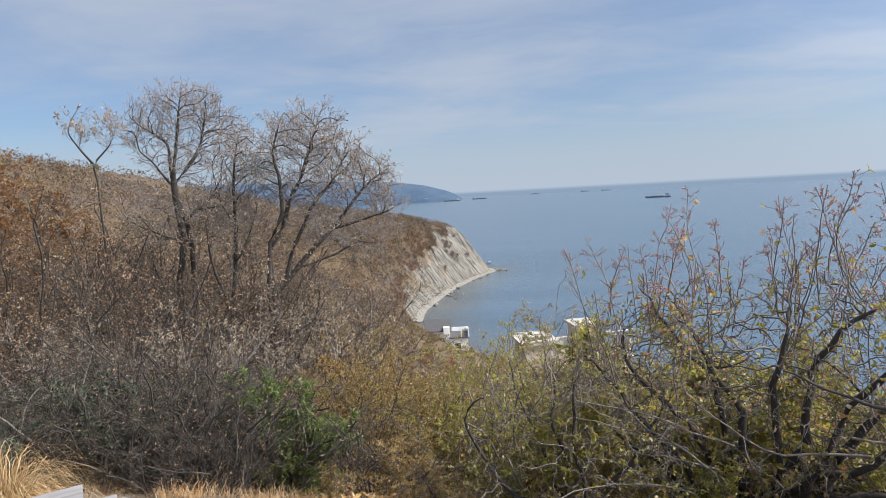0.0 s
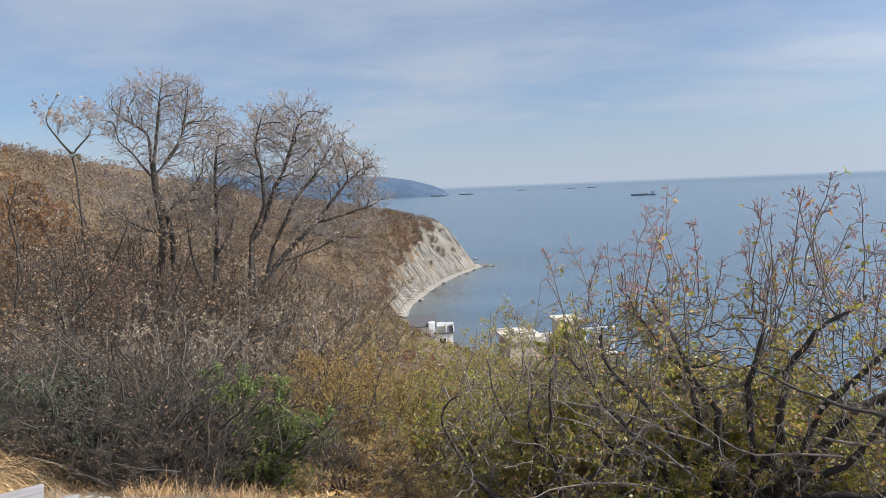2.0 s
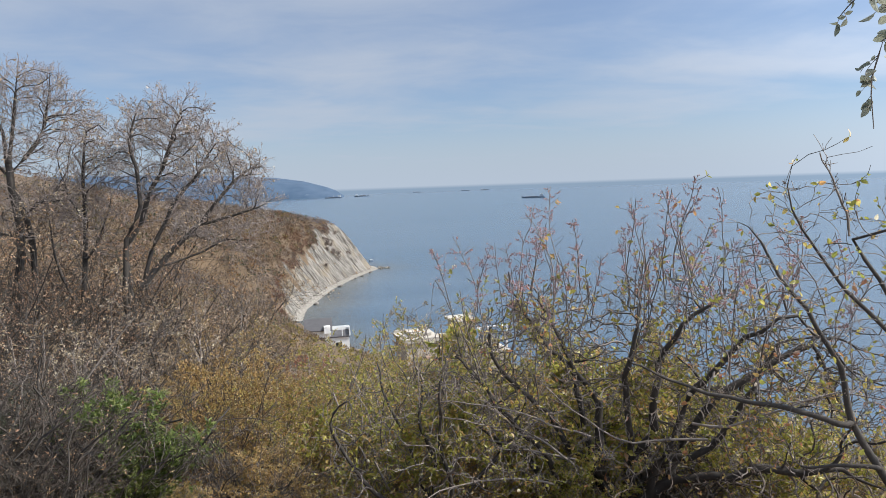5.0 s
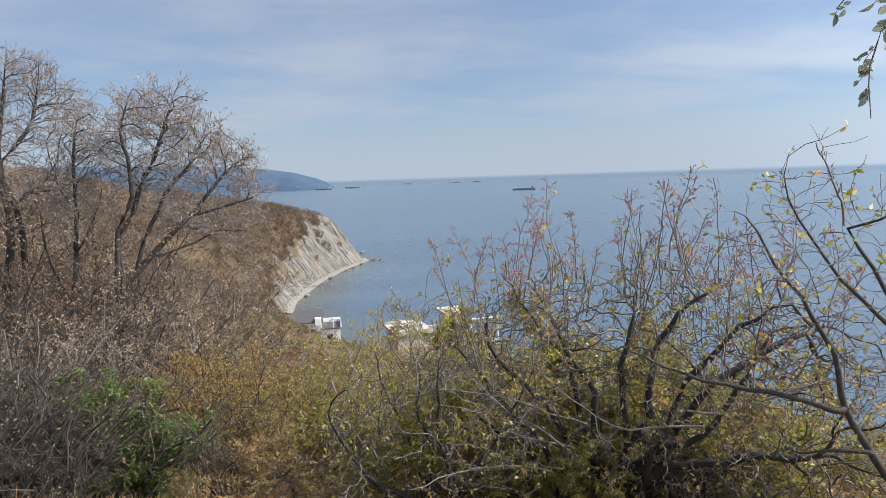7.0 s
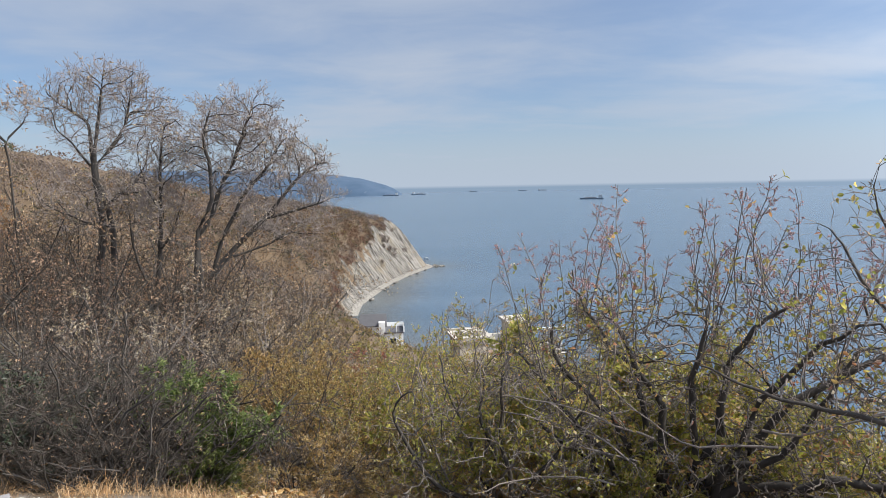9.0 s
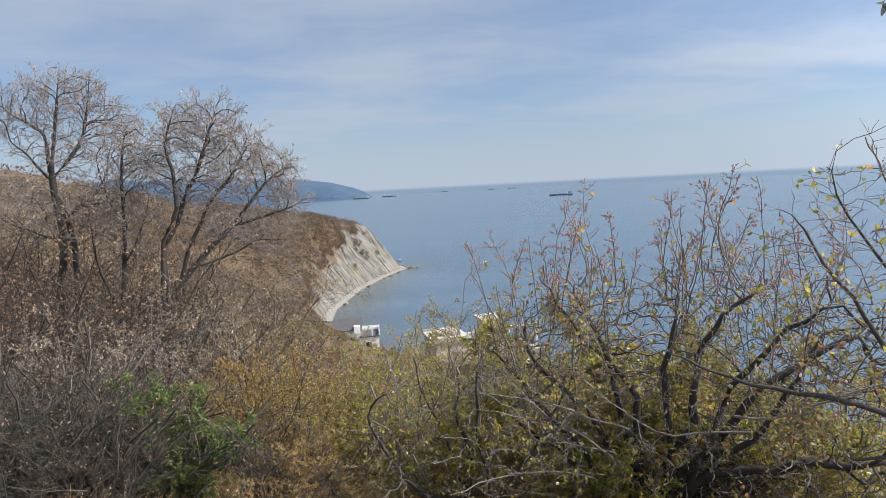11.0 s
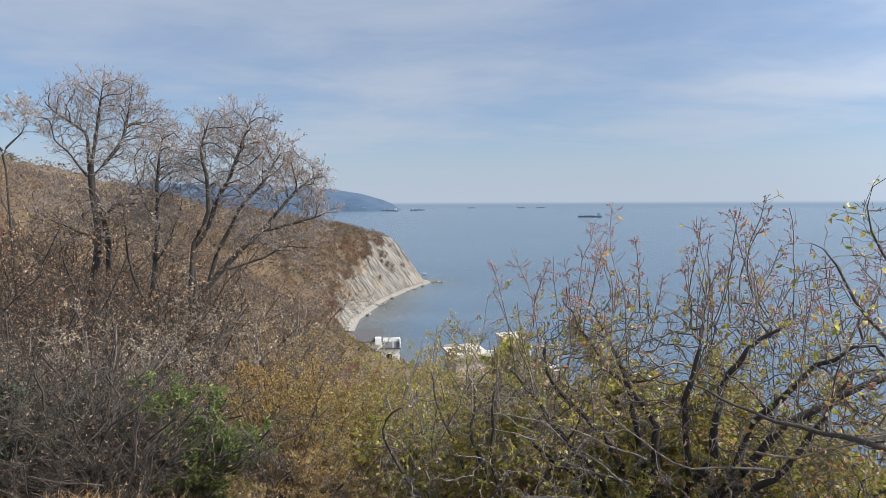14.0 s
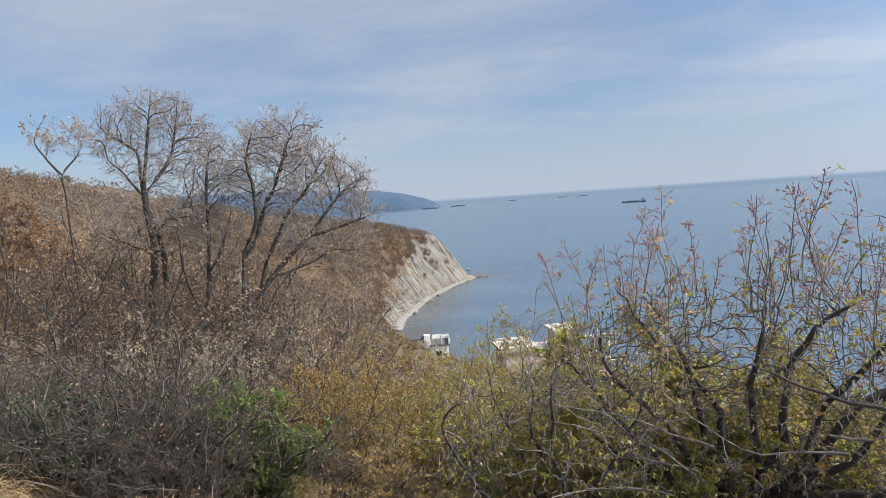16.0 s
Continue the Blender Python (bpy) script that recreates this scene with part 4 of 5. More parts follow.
bare_tree("tree", 33, stand(-24.8, 12.8),
          [(line_of([(-0.20, -0.1), (-0.14, 1.7), (0.02, 2.59), (0.09, 3.49), (0.13, 4.26), (0.19, 4.92), (0.30, 5.45)]), 0.066, 0.008),
           (line_of([(-0.12, 2.1), (-0.39, 2.74), (-0.48, 3.2), (-0.50, 3.7)], -0.15), 0.040, 0.008),
           (line_of([(0.05, 3.0), (0.35, 3.5), (0.50, 4.1)], 0.2), 0.022, 0.006),
           (line_of([(0.1, 3.6), (-0.15, 4.2), (-0.22, 4.9)], 0.2), 0.022, 0.006)],
          [(0.22, 0, 4.85, 0.50, 0.5, 0.78, 300), (0.0, 0, 3.7, 0.62, 0.5, 0.62, 200)],
          "slender bare tree with upright twigs", leaf_count=380)
bare_tree("tree", 34, stand(-34.6, 16.0),
          [(line_of([(0.15, -0.1), (0.10, 1.4), (0.06, 2.55), (0.01, 3.34), (-0.03, 4.76), (-0.08, 5.39)]), 0.030, 0.020),
           (line_of([(-0.08, 5.39), (-0.35, 5.71), (-0.49, 6.08), (-0.36, 6.5)], 0.1), 0.026, 0.007),
           (line_of([(-0.08, 5.39), (0.25, 5.74), (0.42, 6.10)], -0.1), 0.024, 0.007)],
          [(0.28, 0, 6.05, 0.36, 0.4, 0.42, 70), (-0.36, 0, 6.15, 0.30, 0.4, 0.50, 70)],
          "thin bare sapling with sparse twigs", tip=0.0030, crowd=0.8, fine=(3, 3), fine_len=(0.14, 0.26), leaf_count=120, leaf_len=0.08)
for seed, az, dist, side in ((35, -39.3, 17.5, 1.0), (36, -44.6, 15.5, -0.9), (38, -41.8, 21.0, -1.0)):
    bare_tree("tree", seed, stand(az, dist),
              [(line_of([(0, -0.1), (0.06 * side, 1.4), (0.03, 2.3)]), 0.10, 0.06), (line_of([(0.03, 2.3), (-0.5 * side, 3.0), (-0.9 * side, 3.9)], 0.3), 0.04, 0.01),
               (line_of([(0.03, 2.3), (0.5 * side, 3.0), (1.0 * side, 3.6)], -0.3), 0.04, 0.01), (line_of([(0.03, 2.3), (0.1 * side, 3.5), (0.0, 4.7)], 0.1), 0.04, 0.01)],
              [(-0.3 * side, 0, 4.1, 0.95, 1.1, 0.95, 280), (0.6 * side, 0, 3.5, 0.9, 1.1, 0.8, 220), (0.2, 0, 2.5, 1.4, 1.1, 0.8, 240)],
              "small tree with rusty orange autumn leaves", step=0.12, kill=0.15, fine=(3, 4), crowd=1.0, leaf_len=0.07, leaf_count=7000, leaf_mat=LEAF_RUST, leaf_per=5, hang=0.2, twig=0.004)


# ---------------------------------------------------------------- the terebinth by the path
def berries(g, p, r, per_cluster, mat):
    """Loose panicles of small dry fruits round the tips of shoots."""
    octa = np.array([(1, 0, 0), (0, 1, 0), (-1, 0, 0), (0, -1, 0), (0, 0, 1), (0, 0, -1)], float)
    faces = np.array([(0, 1, 4), (1, 2, 4), (2, 3, 4), (3, 0, 4), (1, 0, 5), (2, 1, 5), (3, 2, 5), (0, 3, 5)])
    # a few side stalks on each shoot carry the fruits along their outer half
    sp, sr = sprout(g, p, r, 12, 0.55, 0.95, 35, 80, 0.12, 0.26, 0.6, 4, 0.2, 0.02, least=0.05)
    sr = np.full(sr.shape, 0.0011)
    own, t, at, tan, rad, size = along(g, sp, sr, max(per_cluster // 12, 2), 0.25, 1.0)
    at = at + unit(g.normal(size=at.shape)) * g.uniform(0.004, 0.013, len(at))[:, None]
    size = g.uniform(0.0038, 0.0062, len(at))
    co = (at[:, None] + octa * size[:, None, None]).reshape(-1, 3)
    tri = (np.arange(len(at))[:, None, None] * 6 + faces).reshape(-1, 3)
    return mesh_of("fruit", co, tris=tri, mats=(mat,)), (sp, sr)


def spread_bush(name, seed, where, label, seeds, goals, step, reach, kill, tip, shoots_up, top, fruit_count, leaf_len, leaf_count, leaf_mat=LEAF_TEREBINTH, thick=0.009, power=2.12, twig=0.0017, fine=2, category="shrub", stem="stem", wob=0.80, spurs=3, twig_mat=TWIG_DARK, stem_mat=BARK_DARK):
    """A gnarled bush: dark boughs that fork towards the goals, short twigs, upright shoots with dry fruit at the top."""
    g = np.random.default_rng(seed)
    x, y, z, turn = where
    root = thing(name, x, y, z, label, category, turn=turn)
    chains = grow(g, seeds, goals(g), step, reach, kill, wob, 0.12, tip=tip, power=power, keep=0.7)
    thin = boughs(root, chains, thick, 8, stem_mat, stem, stem)
    small = batches(thin, 0)
    small += [sprout(g, p, r, spurs, 0.1, 1.0, 45, 85, 0.10, 0.35, 0.7, 2, 0.2, 0.05, least=0.025) for p, r in small]
    stuff("twig_mass", wood("twig_mass", [(p, np.maximum(r, 0.0014)) for p, r in small], [4 if r.max() > 0.005 else 3 for _, r in small], twig_mat), root)
    ends = [c for c in chains if c[1][-1] < tip * 1.6 and len(c[0]) > 2]
    at, way = np.array([c[0][-1] for c in ends]), unit(np.array([c[0][-1] - c[0][-3] for c in ends]))
    w = np.repeat(way, fine, 0) + 0.75 * g.normal(size=(len(at) * fine, 3)) + (0, 0, 0.1)
    m = len(w)
    p3, q3 = march(g, np.repeat(at, fine, 0), w, g.uniform(0.06, 0.22, m), np.full(m, twig * 1.2), np.full(m, twig * 0.8), 4, 0.25, 0.05)
    stuff("twig_mass", wood("twig_mass", [(p3, q3)], (3,), twig_mat), root)
    sel = g.permutation(len(p3))[:leaf_count]
    stuff("foliage", leaves_on("foliage", g, p3[sel], q3[sel], 3, 0.3, 1.0, leaf_len, leaf_mat, 0.55, 0.2, 0.7, True), root)
    if shoots_up:
        high = np.argsort(-(at[:, 2] + 0.25 * g.normal(size=len(at))))[:shoots_up * 2]
        high = g.permutation(high)[:shoots_up]
        tips = at[high]
        lengths = np.clip(top(tips[:, 0]) + 0.25 * g.normal(size=len(tips)) - tips[:, 2], 0.10, 0.85)
        up_ = np.c_[g.normal(0.0, 0.26, (len(tips), 2)), np.ones(len(tips))]
        p4, q4 = march(g, tips, up_, lengths, np.full(len(tips), 0.0046), np.full(len(tips), 0.0022), 10, 0.12, 0.07)
        p5, q5 = sprout(g, p4, q4, 6, 0.05, 0.95, 35, 75, 0.10, 0.30, 0.7, 4, 0.2, 0.06)
        q5 = np.maximum(q5, 0.0016)
        lots = [(p4, q4), (p5, q5)]
        if fruit_count:
            pick = np.argsort(-lengths)[:fruit_count]
            fruit, stalks = berries(g, p4[pick], q4[pick], 96, BERRY)
            lots.append(stalks)
            stuff("fruit", fruit, root)
        stuff("twig_mass", wood("twig_mass", lots, (4, 3, 3)[:len(lots)], twig_mat), root)
        sel = g.permutation(len(p5))[:len(p5) // 4]
        stuff("foliage", leaves_on("foliage", g, p5[sel], q5[sel], 2, 0.6, 1.0, leaf_len * 1.1, leaf_mat, 0.55, 0.1, 0.7, True), root)
    return root


def terebinth():
    def goals(g):
        n = 5400
        p = np.c_[g.uniform(-1.5, 1.75, n), g.uniform(-0.55, 0.55, n), g.uniform(0.25, 2.15, n)]
        roof = 2.00 - 0.50 * np.abs((p[:, 0] - 0.1) / 1.5) ** 3 - 0.7 * p[:, 1] ** 2 + 0.10 * np.sin(p[:, 0] * 5) * np.cos(p[:, 1] * 4)
        open_ = g.uniform(0, 1, n) < np.clip(0.10 + 0.8 * (p[:, 2] - 0.45) / 0.9, 0.10, 0.9) * np.where((p[:, 0] < -0.6) & (p[:, 2] < 1.0), 0.5, 1.0) + 0.22 * (p[:, 0] > 0.3)
        return p[(p[:, 2] < roof) & open_]

    seeds = [(line_of([(-0.04, 0.0), (-0.14, 0.36), (-0.47, 0.78), (-0.64, 1.13), (-0.90, 1.34), (-1.07, 1.69)], -0.12), 0.044, 0.007),
             (line_of([(-0.06, 0.0), (-0.14, 0.40), (-0.11, 1.03), (-0.34, 1.37), (-0.46, 1.58), (-0.62, 1.95)], 0.15), 0.046, 0.007),
             (line_of([(0.02, 0.0), (0.00, 0.42), (0.27, 0.98), (0.26, 1.40), (0.49, 1.74), (0.64, 2.0)], -0.06), 0.050, 0.007),
             (line_of([(0.06, 0.0), (0.10, 0.36), (0.27, 0.59), (0.54, 0.69), (0.83, 0.71), (1.05, 0.67), (1.25, 0.72)], -0.21), 0.052, 0.010),
             (line_of([(0.05, 0.1), (0.16, 0.71), (0.68, 0.93), (0.90, 1.19), (1.13, 1.60)], 0.06), 0.044, 0.008),
             (line_of([(-0.34, 0.0), (-0.54, 0.32), (-0.69, 0.62), (-1.00, 0.87), (-1.34, 1.03)], 0.06), 0.036, 0.007),
             (line_of([(-0.40, 0.0), (-0.50, 0.5), (-0.62, 0.85), (-0.85, 1.2), (-1.22, 1.6)], -0.24), 0.030, 0.007),
             (line_of([(0.08, 0.0), (0.30, 0.55), (0.75, 1.05), (1.15, 1.30), (1.45, 1.45)], 0.27), 0.040, 0.008),
             (line_of([(0.0, 0.1), (0.05, 0.8), (-0.05, 1.35), (0.08, 1.85)], -0.27), 0.036, 0.007),
             (line_of([(0.03, 0.1), (0.20, 0.6), (0.55, 1.2), (0.85, 1.65), (0.95, 1.95)], -0.30), 0.036, 0.007),
             (line_of([(-0.02, 0.1), (-0.30, 0.6), (-0.42, 1.15), (-0.75, 1.6), (-0.95, 1.95)], 0.33), 0.034, 0.007)]
    root = spread_bush("shrub", 51, stand(22.5, 4.7, 0.12), "half-bare terebinth bush with dark stems, yellowing leaves and dry fruit", seeds, goals, 0.05, 0.40, 0.058, 0.0025,
                       80, lambda x: 2.40 - 0.06 * np.abs(x - 0.2), 56, 0.036, 1100)
    # pale dead boughs that reach out sideways at half height
    g2 = np.random.default_rng(52)
    d0, e0 = march(g2, np.array([(-0.35, -0.35, 0.75), (-0.25, -0.4, 0.95), (0.5, -0.4, 1.0), (0.4, -0.45, 1.12), (-0.5, -0.45, 0.60), (-0.55, -0.3, 0.85), (-0.3, -0.4, 0.7)]),
                   np.array([(-1.0, -0.2, 0.22), (-0.9, -0.35, 0.3), (-1.0, -0.2, 0.20), (0.8, -0.3, -0.1), (-1.0, -0.15, 0.1), (-1.0, -0.1, 0.25), (-0.9, -0.3, 0.1)]),
                   np.array([1.2, 1.1, 1.3, 1.2, 1.1, 1.0, 1.1]), np.full(7, 0.009), np.full(7, 0.003), 12, 0.17, 0.0)
    d1, e1 = sprout(g2, d0, e0, 9, 0.15, 1.0, 25, 70, 0.2, 0.42, 0.6, 7, 0.25, -0.02)
    d2, e2 = sprout(g2, d1, e1, 6, 0.15, 1.0, 25, 70, 0.3, 0.65, 0.7, 5, 0.25, -0.02)
    stem_parts(root, d0, e0, d1, np.maximum(e1, 0.0022), 9, TWIG_GREY, "dead_bough", (6, 4))
    stuff("twig_mass", wood("twig_mass", [(d2, np.maximum(e2, 0.0016))], (3,), TWIG_GREY), root)


terebinth()


def young_bush():
    """The lower, leafier bush beside the terebinth, on crooked dark stems."""
    def goals(g):
        n = 950
        p = np.c_[g.uniform(-0.78, 0.68, n), g.uniform(-0.45, 0.45, n), g.uniform(0.25, 1.45, n)]
        return p[p[:, 2] < 1.30 - 0.75 * (p[:, 0] / 0.9) ** 2 - 0.6 * p[:, 1] ** 2 + 0.08 * np.sin(p[:, 0] * 9)]

    seeds = [(line_of([(0.02, 0.0), (-0.25, 0.18), (-0.52, 0.34), (-0.68, 0.56), (-0.66, 0.9)], -0.1), 0.024, 0.006), (line_of([(0.0, 0.0), (-0.06, 0.5), (-0.22, 0.85), (-0.25, 1.25)], 0.2), 0.024, 0.006),
             (line_of([(0.04, 0.0), (0.10, 0.4), (0.02, 0.8), (0.12, 1.25)], -0.2), 0.022, 0.006), (line_of([(0.06, 0.0), (0.25, 0.35), (0.45, 0.75), (0.52, 1.05)], 0.1), 0.022, 0.006),
             (line_of([(0.0, 0.0), (-0.22, 0.4), (-0.45, 0.8), (-0.48, 1.1)], 0.3), 0.020, 0.006)]
    spread_bush("shrub", 55, stand(5.0, 4.2, 0.1), "half-bare bush with gnarled dark stems and yellow-green leaves", seeds, goals, 0.055, 0.42, 0.085, 0.0020, 26, lambda x: 1.42 - 0.25 * np.abs(x), 0, 0.027, 2600, LEAF_YELLOW_GREEN, fine=3)


young_bush()


def dead_bush(seed, az, dist, wide, tall, lean):
    """A bare bush of crooked pale boughs that interlace."""
    def goals(g):
        n = 330
        p = np.c_[g.uniform(-wide, wide, n), g.uniform(-0.45, 0.45, n), g.uniform(0.12, tall, n)]
        return p[p[:, 2] < tall * (1 - 0.55 * (p[:, 0] / wide) ** 2)]

    seeds = [(line_of([(0.0, 0.0), (lean * 0.2, 0.3 * tall), (lean * wide * 0.5, 0.55 * tall), (lean * wide * 0.9, 0.8 * tall)], 0.15), 0.008, 0.0035), (line_of([(0.05, 0.0), (0.10, 0.4 * tall), (-lean * wide * 0.4, 0.6 * tall), (-lean * wide * 0.8, 0.62 * tall)], -0.2), 0.008, 0.0035),
             (line_of([(0.0, 0.0), (-0.05, 0.45 * tall), (0.10, 0.95 * tall)], 0.1), 0.007, 0.0035), (line_of([(-0.05, 0.0), (-lean * 0.3, 0.25 * tall), (-lean * wide * 0.6, 0.35 * tall)], -0.15), 0.006, 0.003)]
    spread_bush("shrub", seed, stand(az, dist, 0.08), "bare bush of crooked grey interlaced branches", seeds, goals, 0.055, 0.5, 0.07, 0.0016, 0, None, 0, 0.02, 10, LEAF_BROWN, twig_mat=TWIG_SHADED_BROWN, wob=0.75, stem_mat=BARK_GREY)


for row in ((56, -38.5, 5.0, 0.75, 0.95, -1), (57, -31.0, 4.8, 0.65, 0.85, 1), (59, -44.5, 5.6, 0.8, 0.9, 1), (60, -34.0, 6.4, 0.9, 1.35, 1)):
    dead_bush(*row)


def leaning_tree():
    def goals(g):
        return heap(g, [(-0.62, 0, 1.55, 0.52, 0.5, 0.55, 240), (-0.25, 0.1, 1.45, 0.5, 0.5, 0.45, 180), (-0.75, 0, 0.85, 0.7, 0.5, 0.30, 120), (0.3, 0.1, 1.3, 0.6, 0.5, 0.5, 150)])

    seeds = [(line_of([(0.02, 0.0), (-0.16, 0.42), (-0.27, 0.59), (-0.40, 0.76), (-0.45, 1.04), (-0.57, 1.31), (-0.72, 1.48), (-0.84, 1.72)]), 0.027, 0.006),
             (line_of([(-0.38, 0.73), (-0.66, 0.78), (-1.02, 0.78), (-1.29, 0.83), (-1.50, 0.93)], -0.25), 0.018, 0.006),
             (line_of([(0.28, 0.0), (0.12, 0.6), (-0.12, 1.13), (-0.24, 1.25), (-0.44, 1.50), (-0.53, 1.61), (-0.68, 1.85), (-0.74, 2.07)], -0.1, 0.1), 0.024, 0.0030),
             (line_of([(0.34, 0.0), (0.05, 0.9), (-0.18, 1.35), (-0.31, 1.57), (-0.37, 1.71), (-0.45, 1.88), (-0.49, 2.03), (-0.53, 2.12), (-0.59, 2.28)], 0.05, 0.05), 0.026, 0.0032),
             (line_of([(-0.24, 0.55), (-0.44, 0.52), (-0.60, 0.47)], -0.1), 0.014, 0.006),
             (line_of([(-0.37, 1.71), (-0.20, 1.82), (-0.05, 1.98)], 0.05, 0.08), 0.007, 0.0035)]
    root = spread_bush("tree", 61, stand(45.2, 3.85, 0.15), "small half-bare tree with dark leaning limbs", seeds, goals, 0.05, 0.36, 0.085, 0.0020, 0, None, 0, 0.034, 160, category="tree", stem="limb", twig=0.0016, fine=2, wob=0.36)
    g = np.random.default_rng(63)
    # spurs along the bare leading shoots
    lead = np.array([np.stack([np.interp(np.linspace(0, 5, 10), np.arange(6), np.array(c)[:, k]) for k in range(3)], -1) for c in
                     ([(-0.44, 0, 1.50), (-0.53, 0, 1.61), (-0.60, 0, 1.73), (-0.68, 0, 1.85), (-0.72, 0, 1.97), (-0.74, 0, 2.07)], [(-0.37, 0.07, 1.71), (-0.45, 0.08, 1.88), (-0.49, 0.09, 2.03), (-0.51, 0.09, 2.08), (-0.53, 0.1, 2.12), (-0.59, 0.1, 2.28)])])
    sp, sr = sprout(g, lead, np.full(lead.shape[:2], 0.004), 14, 0.0, 0.9, 50, 85, 0.05, 0.20, 0.5, 4, 0.2, 0.05)
    stuff("twig_mass", wood("twig_mass", [(sp, np.maximum(sr, 0.0016))], (3,), TWIG_DARK), root)


def overhanging_tree():
    g = np.random.default_rng(62)
    x, y, z, turn = stand(60.8, 3.2, 0.12)
    root = thing("tree", x, y, z, "young tree with dull green leaves on overhanging branches", "tree", turn=turn)
    trunk, tr = march(g, np.zeros((1, 3)), np.array([(0.02, 0, 1.0)]), np.array([2.9]), np.array([0.06]), np.array([0.02]), 12, 0.04, 0.02)
    put("trunk", wood("trunk", [(trunk, tr)], (9,), BARK_GREY), root)
    h = np.array([7, 8, 9, 10, 10, 6, 8, 11, 6])
    way = np.array([(-0.9, 0.1, 0.55), (-0.85, 0.0, 0.45), (-0.9, 0.15, 0.5), (-0.6, 0.3, 0.8), (0.5, 0.5, 0.7), (0.8, 0.4, 0.5), (0.3, -0.7, 0.6), (-0.9, 0.05, 0.45), (-0.95, 0.05, 0.5)])
    ln = np.array([1.02, 1.02, 0.95, 0.85, 1.0, 1.2, 0.9, 0.92, 0.92])
    p0, q0 = march(g, trunk[0, h], way, ln, np.full(9, 0.014), np.full(9, 0.004), 9, 0.08, -0.10)
    p1, q1 = sprout(g, p0, q0, 6, 0.3, 1.0, 25, 60, 0.25, 0.45, 0.5, 6, 0.14, -0.06)
    q1 = np.maximum(q1, 0.0022)
    p2, q2 = sprout(g, p1, q1, 4, 0.2, 1.0, 25, 65, 0.3, 0.6, 0.65, 4, 0.14, -0.02)
    q2 = np.maximum(q2, 0.0015)
    stem_parts(root, p0, q0, p1, q1, 6, TWIG_DARK, "limb")
    stuff("twig_mass", wood("twig_mass", [(p2, q2)], (3,), TWIG_DARK), root)
    stuff("foliage", leaves_on("foliage", g, p2, q2, 3, 0.3, 1.0, 0.055, LEAF_DULL_GREEN, 0.55, 0.25, 0.7, True), root)
    # two sprays that hang down in front of the sky
    hang = np.stack([np.stack([np.interp(np.linspace(0, 4, 12), np.arange(5), np.array(c)[:, k]) for k in range(3)], -1) for c in
                     ([(-0.50, 0.05, 2.62), (-0.85, 0.0, 2.60), (-1.14, -0.02, 2.45), (-1.20, -0.03, 2.20), (-1.18, -0.03, 2.0)], [(-0.62, 0.1, 2.70), (-0.95, 0.1, 2.72), (-1.20, 0.08, 2.66), (-1.32, 0.06, 2.58), (-1.37, 0.05, 2.52)])])
    hr = np.linspace(0.006, 0.002, 12)[None].repeat(2, 0)
    p3, q3 = sprout(g, hang, hr, 11, 0.35, 1.0, 30, 80, 0.05, 0.14, 0.6, 4, 0.2, -0.10)
    q3 = np.maximum(q3, 0.0013)
    put("limb", wood("limb", [(hang, hr)], (6,), TWIG_DARK), root)
    stuff("twig_mass", wood("twig_mass", [(p3, q3)], (3,), TWIG_DARK), root)
    stuff("foliage", leaves_on("foliage", g, p3, q3, 3, 0.3, 1.0, 0.044, LEAF_DULL_GREEN, 0.62, 0.30, 0.7, True), root)


leaning_tree()
overhanging_tree()


# ---------------------------------------------------------------- grass, stones
def ribbons(name, p, width, mat):
    """Flat blades that taper to a point."""
    m, n, _ = p.shape
    tan = unit(np.gradient(p, axis=1))
    side = unit(np.cross(tan, np.array([0.13, 0.07, 1.0])))
    w = np.asarray(width)[:, None] * np.linspace(1, 0.12, n) * 0.5
    co = np.stack([p - side * w[..., None], p + side * w[..., None]], 2).reshape(-1, 3)
    b = np.arange(m)[:, None] * n * 2 + np.arange(n - 1) * 2
    q = np.stack([b, b + 1, b + 3, b + 2], -1).reshape(-1, 4)
    return mesh_of(name, co, q, mats=(mat,))


def tussock(az, dist, count, height, seed, label):
    g = np.random.default_rng(seed)
    x, y, z, turn = stand(az, dist, 0.02)
    root = thing("grass_tussock", x, y, z, label, "grass", turn=turn)
    a = g.uniform(0, math.tau, count)
    lean = g.uniform(0.0, 0.38, count)
    start = np.c_[np.cos(a), np.sin(a), 0 * a] * g.uniform(0, 0.15, count)[:, None]
    turn = a + g.normal(0, 1.1, count)
    d = unit(np.c_[np.cos(turn) * lean, np.sin(turn) * lean, np.ones(count)])
    n = 12
    size = height * g.uniform(0.35, 1.25, count) / (n - 1)
    droop = g.uniform(0.08, 0.26, count)
    p = np.zeros((count, n, 3))
    p[:, 0] = start
    for i in range(1, n):
        # the bend tightens towards the tip
        d = unit(d + 0.10 * g.normal(size=d.shape) - np.c_[0 * a, 0 * a, droop * i] + 0.05 * np.c_[np.cos(turn), np.sin(turn), 0 * a])
        p[:, i] = p[:, i - 1] + d * size[:, None]
    p[..., 2] = np.maximum(p[..., 2], 0.01)
    stuff("grass_mass", ribbons("grass_mass", p, g.uniform(0.0025, 0.0058, count), STRAW), root)


tussock(-44.3, 4.05, 2900, 0.92, 71, "tall tussock of arching dry straw-coloured grass")
tussock(-51.5, 3.6, 1100, 0.60, 72, "tall tussock of arching dry straw-coloured grass")


